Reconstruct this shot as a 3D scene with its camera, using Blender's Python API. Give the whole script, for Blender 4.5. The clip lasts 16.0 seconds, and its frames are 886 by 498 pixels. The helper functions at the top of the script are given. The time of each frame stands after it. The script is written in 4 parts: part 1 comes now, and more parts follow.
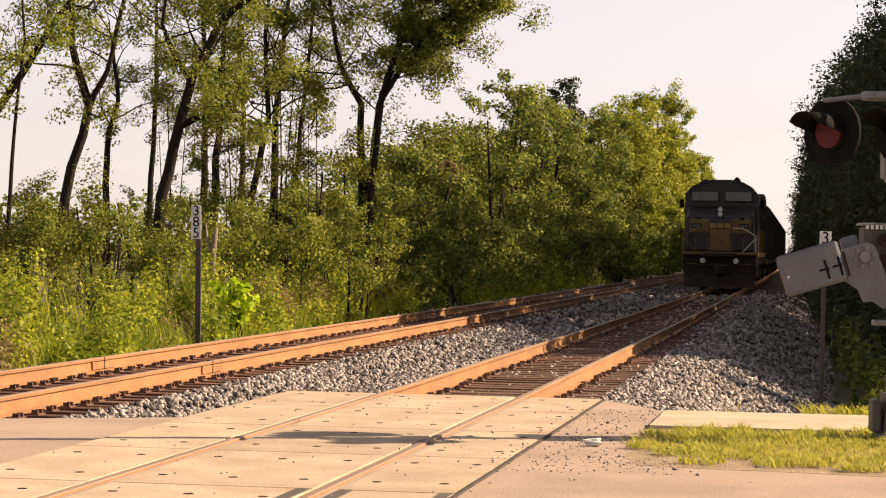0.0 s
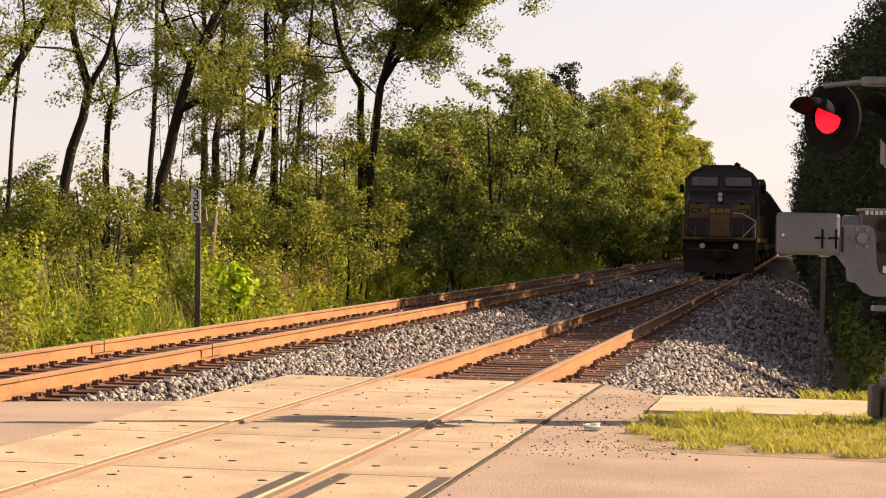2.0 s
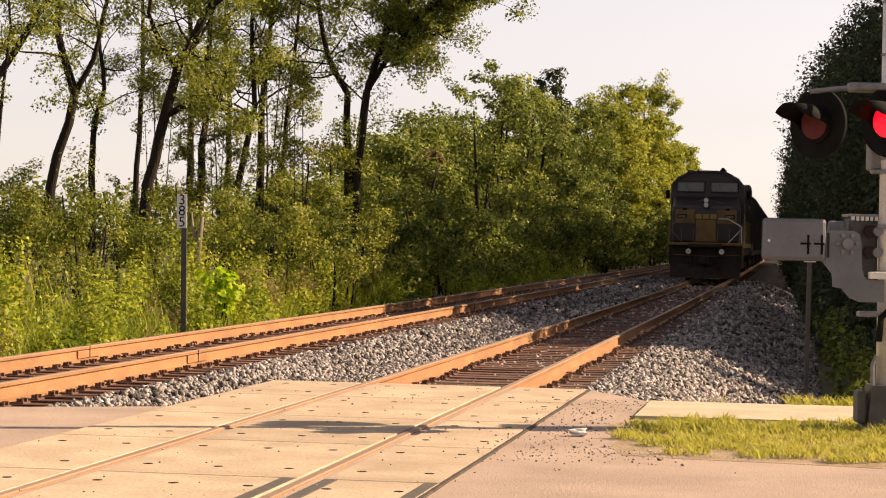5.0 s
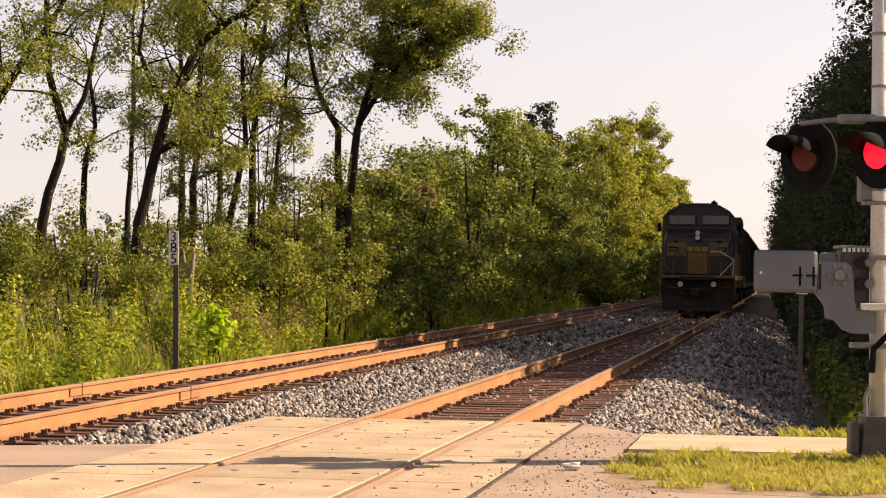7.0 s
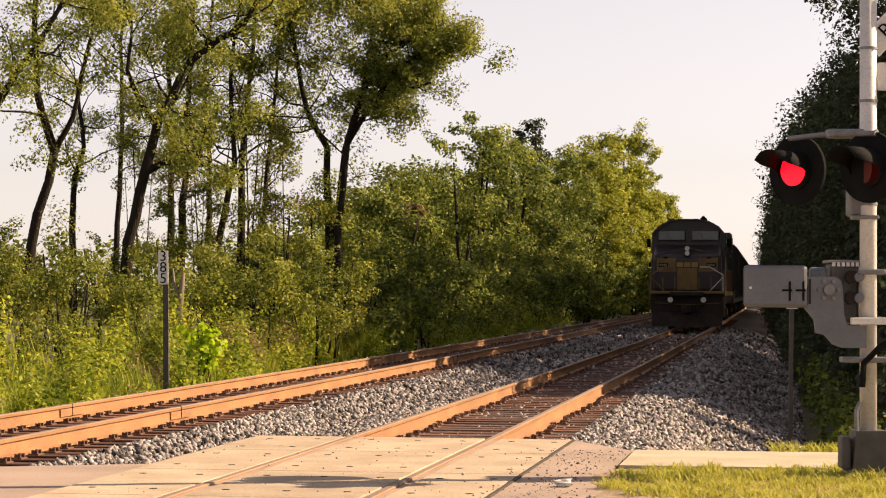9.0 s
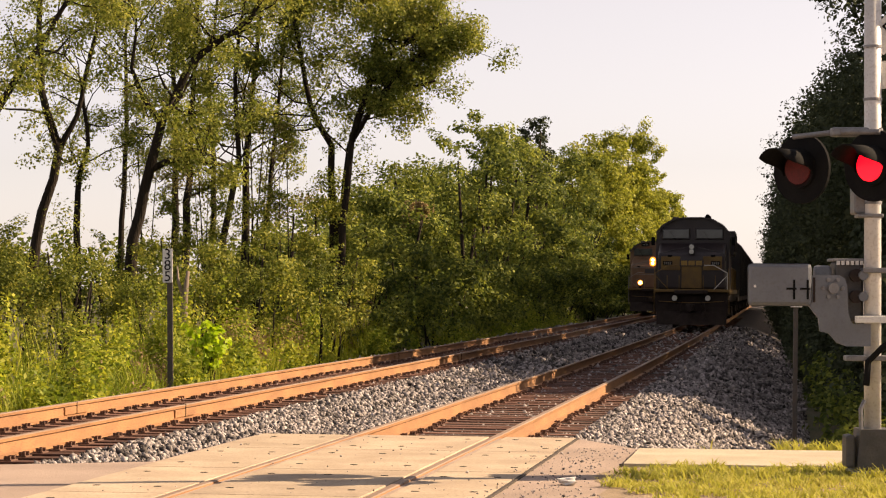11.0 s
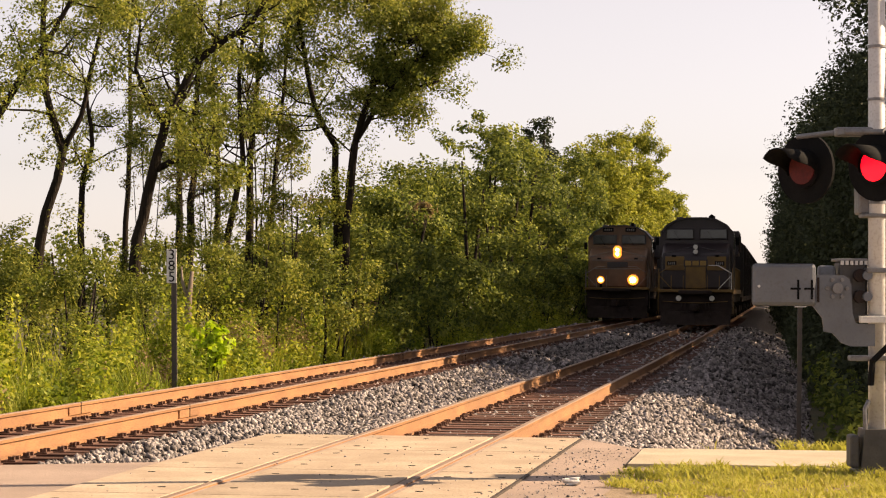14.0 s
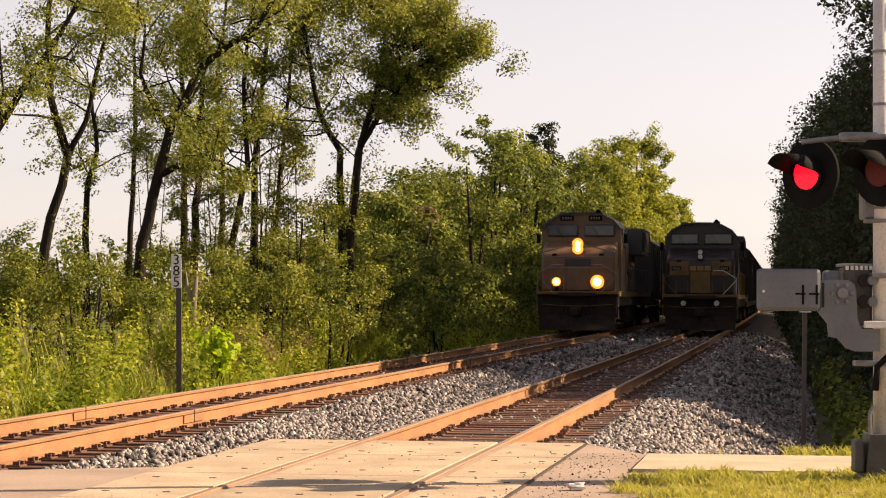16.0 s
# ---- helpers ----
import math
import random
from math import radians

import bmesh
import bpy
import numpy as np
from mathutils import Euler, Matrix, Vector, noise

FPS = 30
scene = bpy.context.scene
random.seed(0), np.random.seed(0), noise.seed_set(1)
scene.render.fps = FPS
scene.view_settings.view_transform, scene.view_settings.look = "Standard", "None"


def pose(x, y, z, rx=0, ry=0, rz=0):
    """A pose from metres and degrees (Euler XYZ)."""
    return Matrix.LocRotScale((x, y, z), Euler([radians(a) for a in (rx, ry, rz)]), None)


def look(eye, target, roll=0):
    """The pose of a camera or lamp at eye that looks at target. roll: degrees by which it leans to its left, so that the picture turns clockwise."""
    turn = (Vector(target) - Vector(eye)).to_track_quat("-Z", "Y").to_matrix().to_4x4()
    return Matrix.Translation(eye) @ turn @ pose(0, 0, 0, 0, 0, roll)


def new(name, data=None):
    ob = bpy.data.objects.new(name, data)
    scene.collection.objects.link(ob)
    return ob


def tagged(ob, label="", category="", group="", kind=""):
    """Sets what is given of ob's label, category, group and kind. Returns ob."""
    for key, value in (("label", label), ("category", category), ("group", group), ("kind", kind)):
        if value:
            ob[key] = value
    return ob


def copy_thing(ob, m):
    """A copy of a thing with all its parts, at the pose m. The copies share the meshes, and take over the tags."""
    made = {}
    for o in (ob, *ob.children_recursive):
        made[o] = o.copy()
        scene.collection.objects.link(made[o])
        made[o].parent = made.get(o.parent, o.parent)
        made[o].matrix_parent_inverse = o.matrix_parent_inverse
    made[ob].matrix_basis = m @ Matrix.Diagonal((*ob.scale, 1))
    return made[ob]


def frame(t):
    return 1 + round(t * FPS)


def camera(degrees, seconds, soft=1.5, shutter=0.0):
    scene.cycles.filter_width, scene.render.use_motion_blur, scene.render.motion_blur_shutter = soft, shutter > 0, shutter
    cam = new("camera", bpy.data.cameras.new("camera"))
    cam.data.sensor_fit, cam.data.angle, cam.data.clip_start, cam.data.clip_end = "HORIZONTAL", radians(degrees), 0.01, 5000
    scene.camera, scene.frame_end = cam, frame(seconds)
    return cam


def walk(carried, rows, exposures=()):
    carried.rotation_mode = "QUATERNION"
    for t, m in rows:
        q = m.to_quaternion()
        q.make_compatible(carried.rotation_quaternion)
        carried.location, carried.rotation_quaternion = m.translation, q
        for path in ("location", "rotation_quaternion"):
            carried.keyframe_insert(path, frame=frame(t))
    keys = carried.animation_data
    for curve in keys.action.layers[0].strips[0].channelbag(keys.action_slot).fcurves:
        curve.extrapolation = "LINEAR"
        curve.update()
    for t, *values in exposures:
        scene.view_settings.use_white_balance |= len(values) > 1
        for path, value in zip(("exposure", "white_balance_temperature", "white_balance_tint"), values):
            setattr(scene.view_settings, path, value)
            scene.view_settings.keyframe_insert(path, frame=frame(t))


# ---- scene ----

# World: z = 0 is the railhead, +y runs along the near track away from the road, the eye stands over x = 0, y = 0.
EYE = 1.54
cam = camera(22.23, 16.0, soft=1.15)
AIM = [  # seconds, turn to the left, tilt up, roll
    (0.0, 9.809, 0.011, 0.913),
    (0.5, 9.912, -0.114, 0.902),
    (1.0, 9.979, -0.22, 0.961),
    (1.5, 9.925, -0.304, 1.012),
    (2.0, 9.795, -0.385, 1.066),
    (2.5, 9.644, -0.435, 1.13),
    (3.0, 9.469, -0.463, 1.163),
    (3.5, 9.375, -0.501, 1.276),
    (4.0, 9.37, -0.476, 1.261),
    (6.5, 9.416, 0.414, 0.728),
    (7.0, 9.254, 0.645, 0.64),
    (7.5, 9.117, 0.811, 0.549),
    (8.0, 9.039, 0.921, 0.434),
    (8.5, 8.986, 1.002, 0.332),
    (9.0, 8.995, 1.092, 0.201),
    (11.5, 9.125, 1.005, 0.228),
    (12.0, 9.129, 0.962, 0.191),
    (12.5, 9.141, 0.963, 0.183),
    (13.0, 9.149, 0.997, 0.108),
    (13.5, 9.166, 1.028, 0.151),
    (14.0, 9.205, 1.052, 0.196),
    (14.5, 9.205, 1.081, 0.197),
    (15.0, 9.198, 1.146, 0.22),
    (15.5, 9.232, 1.178, 0.237),
    (16.0, 9.324, 1.18, 0.203),
]
walk(cam, [(t, pose(0, 0, EYE, 90 + up, 0, turn) @ pose(0, 0, 0, 0, 0, roll)) for t, turn, up, roll in AIM],
     exposures=[(0.0, 1.38, 7200, 16), (16.0, 1.38, 7200, 16)])

# ---- light ----
SUN_AZ = (0.942, 0.335)   # towards the sun, in plan
SUN_EL = 31.5
world = bpy.data.worlds.new("sky")
scene.world = world
world.use_nodes = True
wn = world.node_tree.nodes
sky = wn.new("ShaderNodeTexSky")
sky.sky_type, sky.sun_disc = "NISHITA", False
sky.sun_elevation = radians(SUN_EL)
sky.sun_rotation = math.atan2(SUN_AZ[0], SUN_AZ[1])
sky.air_density, sky.dust_density, sky.ozone_density = 0.9, 0.4, 2.5
wn["Background"].inputs[1].default_value = 0.0645
haze, veil = wn.new("ShaderNodeHueSaturation"), wn.new("ShaderNodeMixRGB")
haze.inputs["Saturation"].default_value = 0.3   # thin evening haze takes the blue out of the sky
veil.blend_type, veil.inputs[0].default_value, veil.inputs[2].default_value = "MULTIPLY", 1.0, (1.0, 0.945, 0.955, 1)
for a, b in ((sky.outputs[0], haze.inputs["Color"]), (haze.outputs[0], veil.inputs[1]), (veil.outputs[0], wn["Background"].inputs[0])):
    world.node_tree.links.new(a, b)
sun = new("sun", bpy.data.lights.new("sun", "SUN"))
sun.data.energy, sun.data.angle, sun.data.color = 4.9, radians(0.6), (1.0, 0.80, 0.56)
_e = radians(SUN_EL)
sun.matrix_world = look((30, 6, 20), (30 - SUN_AZ[0] * math.cos(_e), 6 - SUN_AZ[1] * math.cos(_e), 20 - math.sin(_e)))
tagged(sun, "low warm evening sun", "sun", kind="structure")


# ---- materials ----
def material(name, a, b, scale=6.0, rough=0.8, metal=0.0, bump=0.2, fine=60.0, c=None, per=0.0, stretch=(1, 1, 1), dist=0.01):
    """Two tones mixed by coarse noise, a third by fine grain, with relief; per: variation from piece to piece."""
    m = bpy.data.materials.new(name)
    m.use_nodes = True
    n, l = m.node_tree.nodes, m.node_tree.links
    p = n["Principled BSDF"]
    tc, mp = n.new("ShaderNodeTexCoord"), n.new("ShaderNodeMapping")
    mp.inputs["Scale"].default_value = stretch
    l.new(tc.outputs["Object"], mp.inputs[0])
    n1, n2 = n.new("ShaderNodeTexNoise"), n.new("ShaderNodeTexNoise")
    for nn, s, d in ((n1, scale, 4), (n2, fine, 3)):
        nn.inputs["Scale"].default_value, nn.inputs["Detail"].default_value = s, d
        l.new(mp.outputs[0], nn.inputs["Vector"])
    r = n.new("ShaderNodeValToRGB")
    r.color_ramp.elements[0].position, r.color_ramp.elements[1].position = 0.35, 0.65
    r.color_ramp.elements[0].color, r.color_ramp.elements[1].color = (*a, 1), (*b, 1)
    l.new(n1.outputs["Fac"], r.inputs[0])
    mx = n.new("ShaderNodeMixRGB")
    mx.blend_type = "MIX"
    mx.inputs[2].default_value = (*(c or [0.55 * v for v in a]), 1)
    rr = n.new("ShaderNodeMapRange")
    rr.inputs["From Min"].default_value, rr.inputs["From Max"].default_value, rr.inputs["To Max"].default_value = 0.5, 0.75, 0.7
    l.new(n2.outputs["Fac"], rr.inputs[0])
    l.new(rr.outputs[0], mx.inputs[0])
    l.new(r.outputs[0], mx.inputs[1])
    out = mx.outputs[0]
    if per:
        oi, ge, add, hs = n.new("ShaderNodeObjectInfo"), n.new("ShaderNodeNewGeometry"), n.new("ShaderNodeMath"), n.new("ShaderNodeHueSaturation")
        l.new(oi.outputs["Random"], add.inputs[0])
        l.new(ge.outputs["Random Per Island"], add.inputs[1])
        fr, mr = n.new("ShaderNodeMath"), n.new("ShaderNodeMapRange")
        fr.operation = "FRACT"
        l.new(add.outputs[0], fr.inputs[0])
        mr.inputs["To Min"].default_value, mr.inputs["To Max"].default_value = 1 - per, 1 + per
        l.new(fr.outputs[0], mr.inputs[0])
        l.new(mr.outputs[0], hs.inputs["Value"])
        l.new(out, hs.inputs["Color"])
        out = hs.outputs[0]
    l.new(out, p.inputs["Base Color"])
    p.inputs["Roughness"].default_value, p.inputs["Metallic"].default_value = rough, metal
    if rough >= 0.85:
        p.inputs["Specular IOR Level"].default_value = 0.12
    if bump:
        bp = n.new("ShaderNodeBump")
        bp.inputs["Strength"].default_value, bp.inputs["Distance"].default_value = bump, dist
        l.new(n2.outputs["Fac"], bp.inputs["Height"])
        l.new(bp.outputs[0], p.inputs["Normal"])
    return m


def foliage(name, a, b, c, trans=0.35):
    """Leaves: three greens by chance from leaf to leaf and by patch, partly see-through to light."""
    m = bpy.data.materials.new(name)
    m.use_nodes = True
    n, l = m.node_tree.nodes, m.node_tree.links
    out = n["Material Output"]
    n.remove(n["Principled BSDF"])
    ge, tc, nz = n.new("ShaderNodeNewGeometry"), n.new("ShaderNodeTexCoord"), n.new("ShaderNodeTexNoise")
    nz.inputs["Scale"].default_value = 0.6
    l.new(tc.outputs["Object"], nz.inputs["Vector"])
    ad, r = n.new("ShaderNodeMath"), n.new("ShaderNodeValToRGB")
    ad.operation = "MULTIPLY_ADD"
    ad.inputs[1].default_value = 0.38
    l.new(ge.outputs["Random Per Island"], ad.inputs[0])
    sc = n.new("ShaderNodeMath")
    sc.operation, sc.inputs[1].default_value = "MULTIPLY", 0.72
    l.new(nz.outputs["Fac"], sc.inputs[0])
    l.new(sc.outputs[0], ad.inputs[2])
    l.new(ad.outputs[0], r.inputs[0])
    e = r.color_ramp.elements
    e[0].position, e[0].color = 0.15, (*a, 1)
    e[1].position, e[1].color = 0.85, (*c, 1)
    k = e.new(0.5)
    k.color = (*b, 1)
    d, t, g, m1, m2 = (n.new("ShaderNodeBsdf" + s) if "Mix" not in s else n.new("ShaderNode" + s) for s in ("Diffuse", "Translucent", "Glossy", "MixShader", "MixShader"))
    hs = n.new("ShaderNodeHueSaturation")
    hs.inputs["Value"].default_value, hs.inputs["Saturation"].default_value = 1.35, 1.05
    l.new(r.outputs[0], d.inputs[0])
    l.new(r.outputs[0], hs.inputs["Color"])
    l.new(hs.outputs[0], t.inputs[0])
    m1.inputs[0].default_value = trans
    l.new(d.outputs[0], m1.inputs[1])
    l.new(t.outputs[0], m1.inputs[2])
    g.inputs["Roughness"].default_value = 0.6
    m2.inputs[0].default_value = 0.012
    l.new(m1.outputs[0], m2.inputs[1])
    l.new(g.outputs[0], m2.inputs[2])
    l.new(m2.outputs[0], out.inputs[0])
    return m


def glow(name, color, strength):
    m = bpy.data.materials.new(name)
    m.use_nodes = True
    p = m.node_tree.nodes["Principled BSDF"]
    p.inputs["Base Color"].default_value = (*color, 1)
    p.inputs["Emission Color"].default_value, p.inputs["Emission Strength"].default_value = (*color, 1), strength
    return m


M = dict(
    asphalt=material("worn_asphalt", (0.352, 0.272, 0.224), (0.272, 0.212, 0.176), 0.9, 0.9, bump=0.7, fine=55, c=(0.176, 0.136, 0.116)),
    concrete=material("worn_concrete", (0.416, 0.336, 0.248), (0.32, 0.252, 0.184), 1.6, 0.85, bump=0.5, fine=38, c=(0.216, 0.16, 0.12), per=0.10),
    walk=material("pavement_concrete", (0.44, 0.384, 0.288), (0.352, 0.304, 0.224), 1.8, 0.9, bump=0.3, fine=60),
    ballast=material("ballast_bed", (0.10, 0.085, 0.08), (0.05, 0.045, 0.042), 9, 0.95, bump=1.0, fine=30, dist=0.04),
    rubber=material("dark_rubber", (0.05, 0.042, 0.037), (0.085, 0.07, 0.06), 9, 0.9, bump=0.3),
    stone=material("ballast_stone", (0.285, 0.255, 0.245), (0.15, 0.136, 0.133), 14, 0.9, bump=0.3, fine=90, per=0.85, c=(0.085, 0.072, 0.068)),
    sand=material("sandy_soil", (0.32, 0.248, 0.176), (0.24, 0.184, 0.124), 4, 0.95, bump=0.9, fine=45, c=(0.136, 0.104, 0.068), dist=0.02),
    earth=material("earth", (0.10, 0.085, 0.05), (0.06, 0.07, 0.03), 0.7, 0.95, bump=0.6, fine=14, dist=0.05),
    rust=material("rusty_rail", (0.30, 0.148, 0.058), (0.215, 0.104, 0.042), 5, 0.75, bump=0.25, fine=80, c=(0.13, 0.055, 0.026), stretch=(1, 0.2, 1)),
    railhead=material("worn_railhead", (0.24, 0.165, 0.115), (0.19, 0.125, 0.085), 8, 0.7, metal=0.1, bump=0.1, fine=120, stretch=(1, 0.05, 1)),
    tie=material("creosoted_tie", (0.075, 0.04, 0.03), (0.15, 0.08, 0.06), 7, 0.9, bump=0.7, fine=50, per=0.35, stretch=(0.25, 1, 1)),
    steel=material("rusty_plate", (0.16, 0.08, 0.05), (0.10, 0.055, 0.04), 20, 0.75, metal=0.3, bump=0.3),
    # near-black: the backlit look of the trunks is put into the bark colour
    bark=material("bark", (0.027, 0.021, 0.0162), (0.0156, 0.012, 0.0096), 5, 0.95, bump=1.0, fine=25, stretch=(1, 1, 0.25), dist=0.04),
    deadwood=material("dead_wood", (0.22, 0.18, 0.14), (0.14, 0.11, 0.085), 6, 0.9, bump=0.6, fine=40, stretch=(1, 1, 0.2)),
    black=material("black_paint", (0.006, 0.006, 0.0065), (0.010, 0.010, 0.010), 6, 0.95, bump=0.1),
    aluminium=material("weathered_aluminium", (0.135, 0.145, 0.162), (0.112, 0.12, 0.135), 4, 0.5, metal=0.3, bump=0.1, fine=50, c=(0.10, 0.10, 0.105)),
    cast=material("dark_cast_iron", (0.075, 0.07, 0.066), (0.05, 0.047, 0.044), 7, 0.6, metal=0.2, bump=0.25, fine=50, c=(0.045, 0.035, 0.03)),
    pipe=material("pale_pipe", (0.58, 0.56, 0.54), (0.48, 0.47, 0.455), 4, 0.5, metal=0.15, bump=0.12, fine=50, c=(0.34, 0.31, 0.28)),
    galvanised=material("galvanised_steel", (0.20, 0.20, 0.205), (0.15, 0.15, 0.155), 9, 0.5, metal=0.5, bump=0.15, c=(0.11, 0.09, 0.075)),
    white=material("white_paint", (0.666, 0.648, 0.612), (0.558, 0.54, 0.504), 4, 0.5, bump=0.08),
    post=material("dark_steel_post", (0.05, 0.045, 0.04), (0.08, 0.06, 0.045), 9, 0.8, bump=0.2),
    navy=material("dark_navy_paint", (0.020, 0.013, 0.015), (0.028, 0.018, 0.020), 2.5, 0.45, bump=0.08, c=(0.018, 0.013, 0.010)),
    # both yellows are darkened and browned to carry the shade they stand in
    yellow=material("dirty_shaded_yellow", (0.19, 0.105, 0.013), (0.12, 0.065, 0.012), 2.5, 0.5, bump=0.08, c=(0.06, 0.04, 0.02)),
    armour=material("shaded_armour_yellow", (0.185, 0.105, 0.056), (0.14, 0.08, 0.043), 2.0, 0.5, bump=0.06, c=(0.07, 0.042, 0.024)),
    grey=material("loco_grey_paint", (0.055, 0.05, 0.052), (0.04, 0.036, 0.037), 2.5, 0.6, bump=0.08),
    board=material("dim_figures", (0.20, 0.19, 0.17), (0.15, 0.14, 0.13), 6, 0.6, bump=0),
    gold=material("worn_gold_paint", (0.32, 0.19, 0.03), (0.24, 0.14, 0.025), 6, 0.5, bump=0.05),
    rail_paint=material("dull_pale_rail", (0.22, 0.19, 0.16), (0.16, 0.14, 0.12), 6, 0.6, bump=0.05),
    under=material("grimy_underframe", (0.030, 0.022, 0.020), (0.042, 0.032, 0.028), 4, 0.85, bump=0.4),
    car=material("hopper_paint", (0.0132, 0.012, 0.012), (0.024, 0.0192, 0.0168), 1.5, 0.75, bump=0.15, c=(0.042, 0.021, 0.012)),
    window=material("cab_window", (0.05, 0.06, 0.065), (0.03, 0.035, 0.04), 3, 0.12, bump=0),
    grass=foliage("grass", (0.16, 0.17, 0.035), (0.35, 0.34, 0.06), (0.46, 0.40, 0.13), 0.4),
    weeds=foliage("weeds", (0.035, 0.062, 0.010), (0.165, 0.21, 0.025), (0.44, 0.42, 0.06), 0.42),
    dryweeds=foliage("dry_weeds", (0.16, 0.11, 0.06), (0.24, 0.17, 0.09), (0.2, 0.19, 0.06), 0.3),
    leaf=foliage("tree_leaves", (0.030, 0.046, 0.010), (0.125, 0.15, 0.025), (0.36, 0.345, 0.07), 0.42),
    bush=foliage("bush_leaves", (0.022, 0.036, 0.009), (0.115, 0.14, 0.022), (0.40, 0.37, 0.07), 0.36),
    thicket=foliage("thicket_leaves", (0.021, 0.035, 0.013), (0.078, 0.105, 0.023), (0.33, 0.345, 0.065), 0.34),
    autumn=foliage("browning_leaves", (0.07, 0.06, 0.022), (0.16, 0.135, 0.04), (0.27, 0.22, 0.08), 0.3),
    sprout=foliage("sapling_leaves", (0.198, 0.306, 0.018), (0.288, 0.396, 0.027), (0.378, 0.45, 0.045), 0.5),
    # shade is put into this leaf colour for the trees beside the near track
    shade=foliage("dark_shaded_leaves", (0.026, 0.035, 0.022), (0.047, 0.058, 0.032), (0.074, 0.088, 0.042), 0.15),
    pale=foliage("pale_tree_leaves", (0.045, 0.064, 0.012), (0.17, 0.19, 0.028), (0.44, 0.42, 0.07), 0.36),
    dull_lens=material("unlit_red_lens", (0.10, 0.007, 0.006), (0.075, 0.006, 0.005), 30, 0.8, bump=0),
    red_lamp=glow("lit_red_lamp", (1.0, 0.004, 0.014), 1.0),
    headlight=glow("lit_headlight", (1.0, 0.55, 0.16), 14.0),
    bulb=glow("lit_ditch_light", (1.0, 0.58, 0.18), 12.0),
    # orange glare round the lit lenses, added as a glowing ring
    reflector=glow("orange_glare", (1.0, 0.30, 0.04), 0.75),
    unlit=material("unlit_lens", (0.55, 0.55, 0.52), (0.45, 0.45, 0.43), 9, 0.1, bump=0),
)


# ---- builders ----
def part(name, bm, mat, parent=None, label="", smooth=False):
    """Links a bmesh as one mesh object under a thing or a part."""
    me = bpy.data.meshes.new(name)
    bmesh.ops.recalc_face_normals(bm, faces=bm.faces)
    bm.to_mesh(me)
    bm.free()
    return mesh_part(name, me, mat, parent, label, smooth)


def mesh_part(name, me, mat, parent=None, label="", smooth=False):
    if not me.materials:
        me.materials.append(M[mat])
    if smooth:
        me.polygons.foreach_set("use_smooth", [True] * len(me.polygons))
    ob = new(name, me)
    ob.parent = parent
    if label:
        ob["label"] = label
    return ob


def raw(name, verts, faces, mat, parent=None, label=""):
    """A mesh from arrays (all faces with the same number of corners)."""
    me = bpy.data.meshes.new(name)
    verts, faces = np.asarray(verts, np.float32), np.asarray(faces, np.int32)
    k = faces.shape[1]
    me.vertices.add(len(verts))
    me.vertices.foreach_set("co", verts.ravel())
    me.loops.add(faces.size)
    me.loops.foreach_set("vertex_index", faces.ravel())
    me.polygons.add(len(faces))
    me.polygons.foreach_set("loop_start", np.arange(0, faces.size, k, dtype=np.int32))
    me.update(calc_edges=True)
    me.validate()
    return mesh_part(name, me, mat, parent, label)


def box(x0, x1, y0, y1, z0, z1, bev=0.0, bm=None, m=None):
    bm = bm or bmesh.new()
    v = [bm.verts.new(p) for p in ((x0, y0, z0), (x1, y0, z0), (x1, y1, z0), (x0, y1, z0), (x0, y0, z1), (x1, y0, z1), (x1, y1, z1), (x0, y1, z1))]
    f = [bm.faces.new([v[i] for i in q]) for q in ((3, 2, 1, 0), (4, 5, 6, 7), (0, 1, 5, 4), (1, 2, 6, 5), (2, 3, 7, 6), (3, 0, 4, 7))]
    if bev:
        g = bmesh.ops.bevel(bm, geom=list({e for q in f for e in q.edges}), offset=bev, segments=2, affect="EDGES", profile=0.5)
        v = list({w for q in g["faces"] for w in q.verts} | {w for w in v if w.is_valid})
    if m is not None:
        bmesh.ops.transform(bm, matrix=m, verts=v)
    return bm


def tube(pts, radii, seg=10, bm=None, cap=True):
    """A tapered round tube through the points."""
    bm = bm or bmesh.new()
    pts = [Vector(p) for p in pts]
    rings = []
    side = None
    for i, p in enumerate(pts):
        d = (pts[min(i + 1, len(pts) - 1)] - pts[max(i - 1, 0)]).normalized()
        if side is None:
            side = d.orthogonal().normalized()
        side = (side - d * side.dot(d)).normalized()
        o = d.cross(side)
        r = radii[i] if isinstance(radii, (list, tuple)) else radii
        rings.append([bm.verts.new(p + r * (math.cos(2 * math.pi * k / seg) * side + math.sin(2 * math.pi * k / seg) * o)) for k in range(seg)])
    for a, b in zip(rings, rings[1:]):
        for k in range(seg):
            bm.faces.new((a[k], a[(k + 1) % seg], b[(k + 1) % seg], b[k]))
    if cap:
        bm.faces.new(rings[0][::-1])
        bm.faces.new(rings[-1])
    return bm


def prism(outline, y0, y1, bm=None, axis="y"):
    """A flat outline (x, z) drawn out along y."""
    bm = bm or bmesh.new()
    a = [bm.verts.new((x, y0, z)) for x, z in outline]
    b = [bm.verts.new((x, y1, z)) for x, z in outline]
    n = len(outline)
    bm.faces.new(a)
    bm.faces.new(b[::-1])
    for i in range(n):
        bm.faces.new((a[i], b[i], b[(i + 1) % n], a[(i + 1) % n]))
    return bm


def thing(name, label, category, at=None, group=""):
    e = new(name)
    e.empty_display_size = 0.1
    if at is not None:
        e.matrix_world = at
    return tagged(e, label, category, group)


VIEW = radians(9.14)


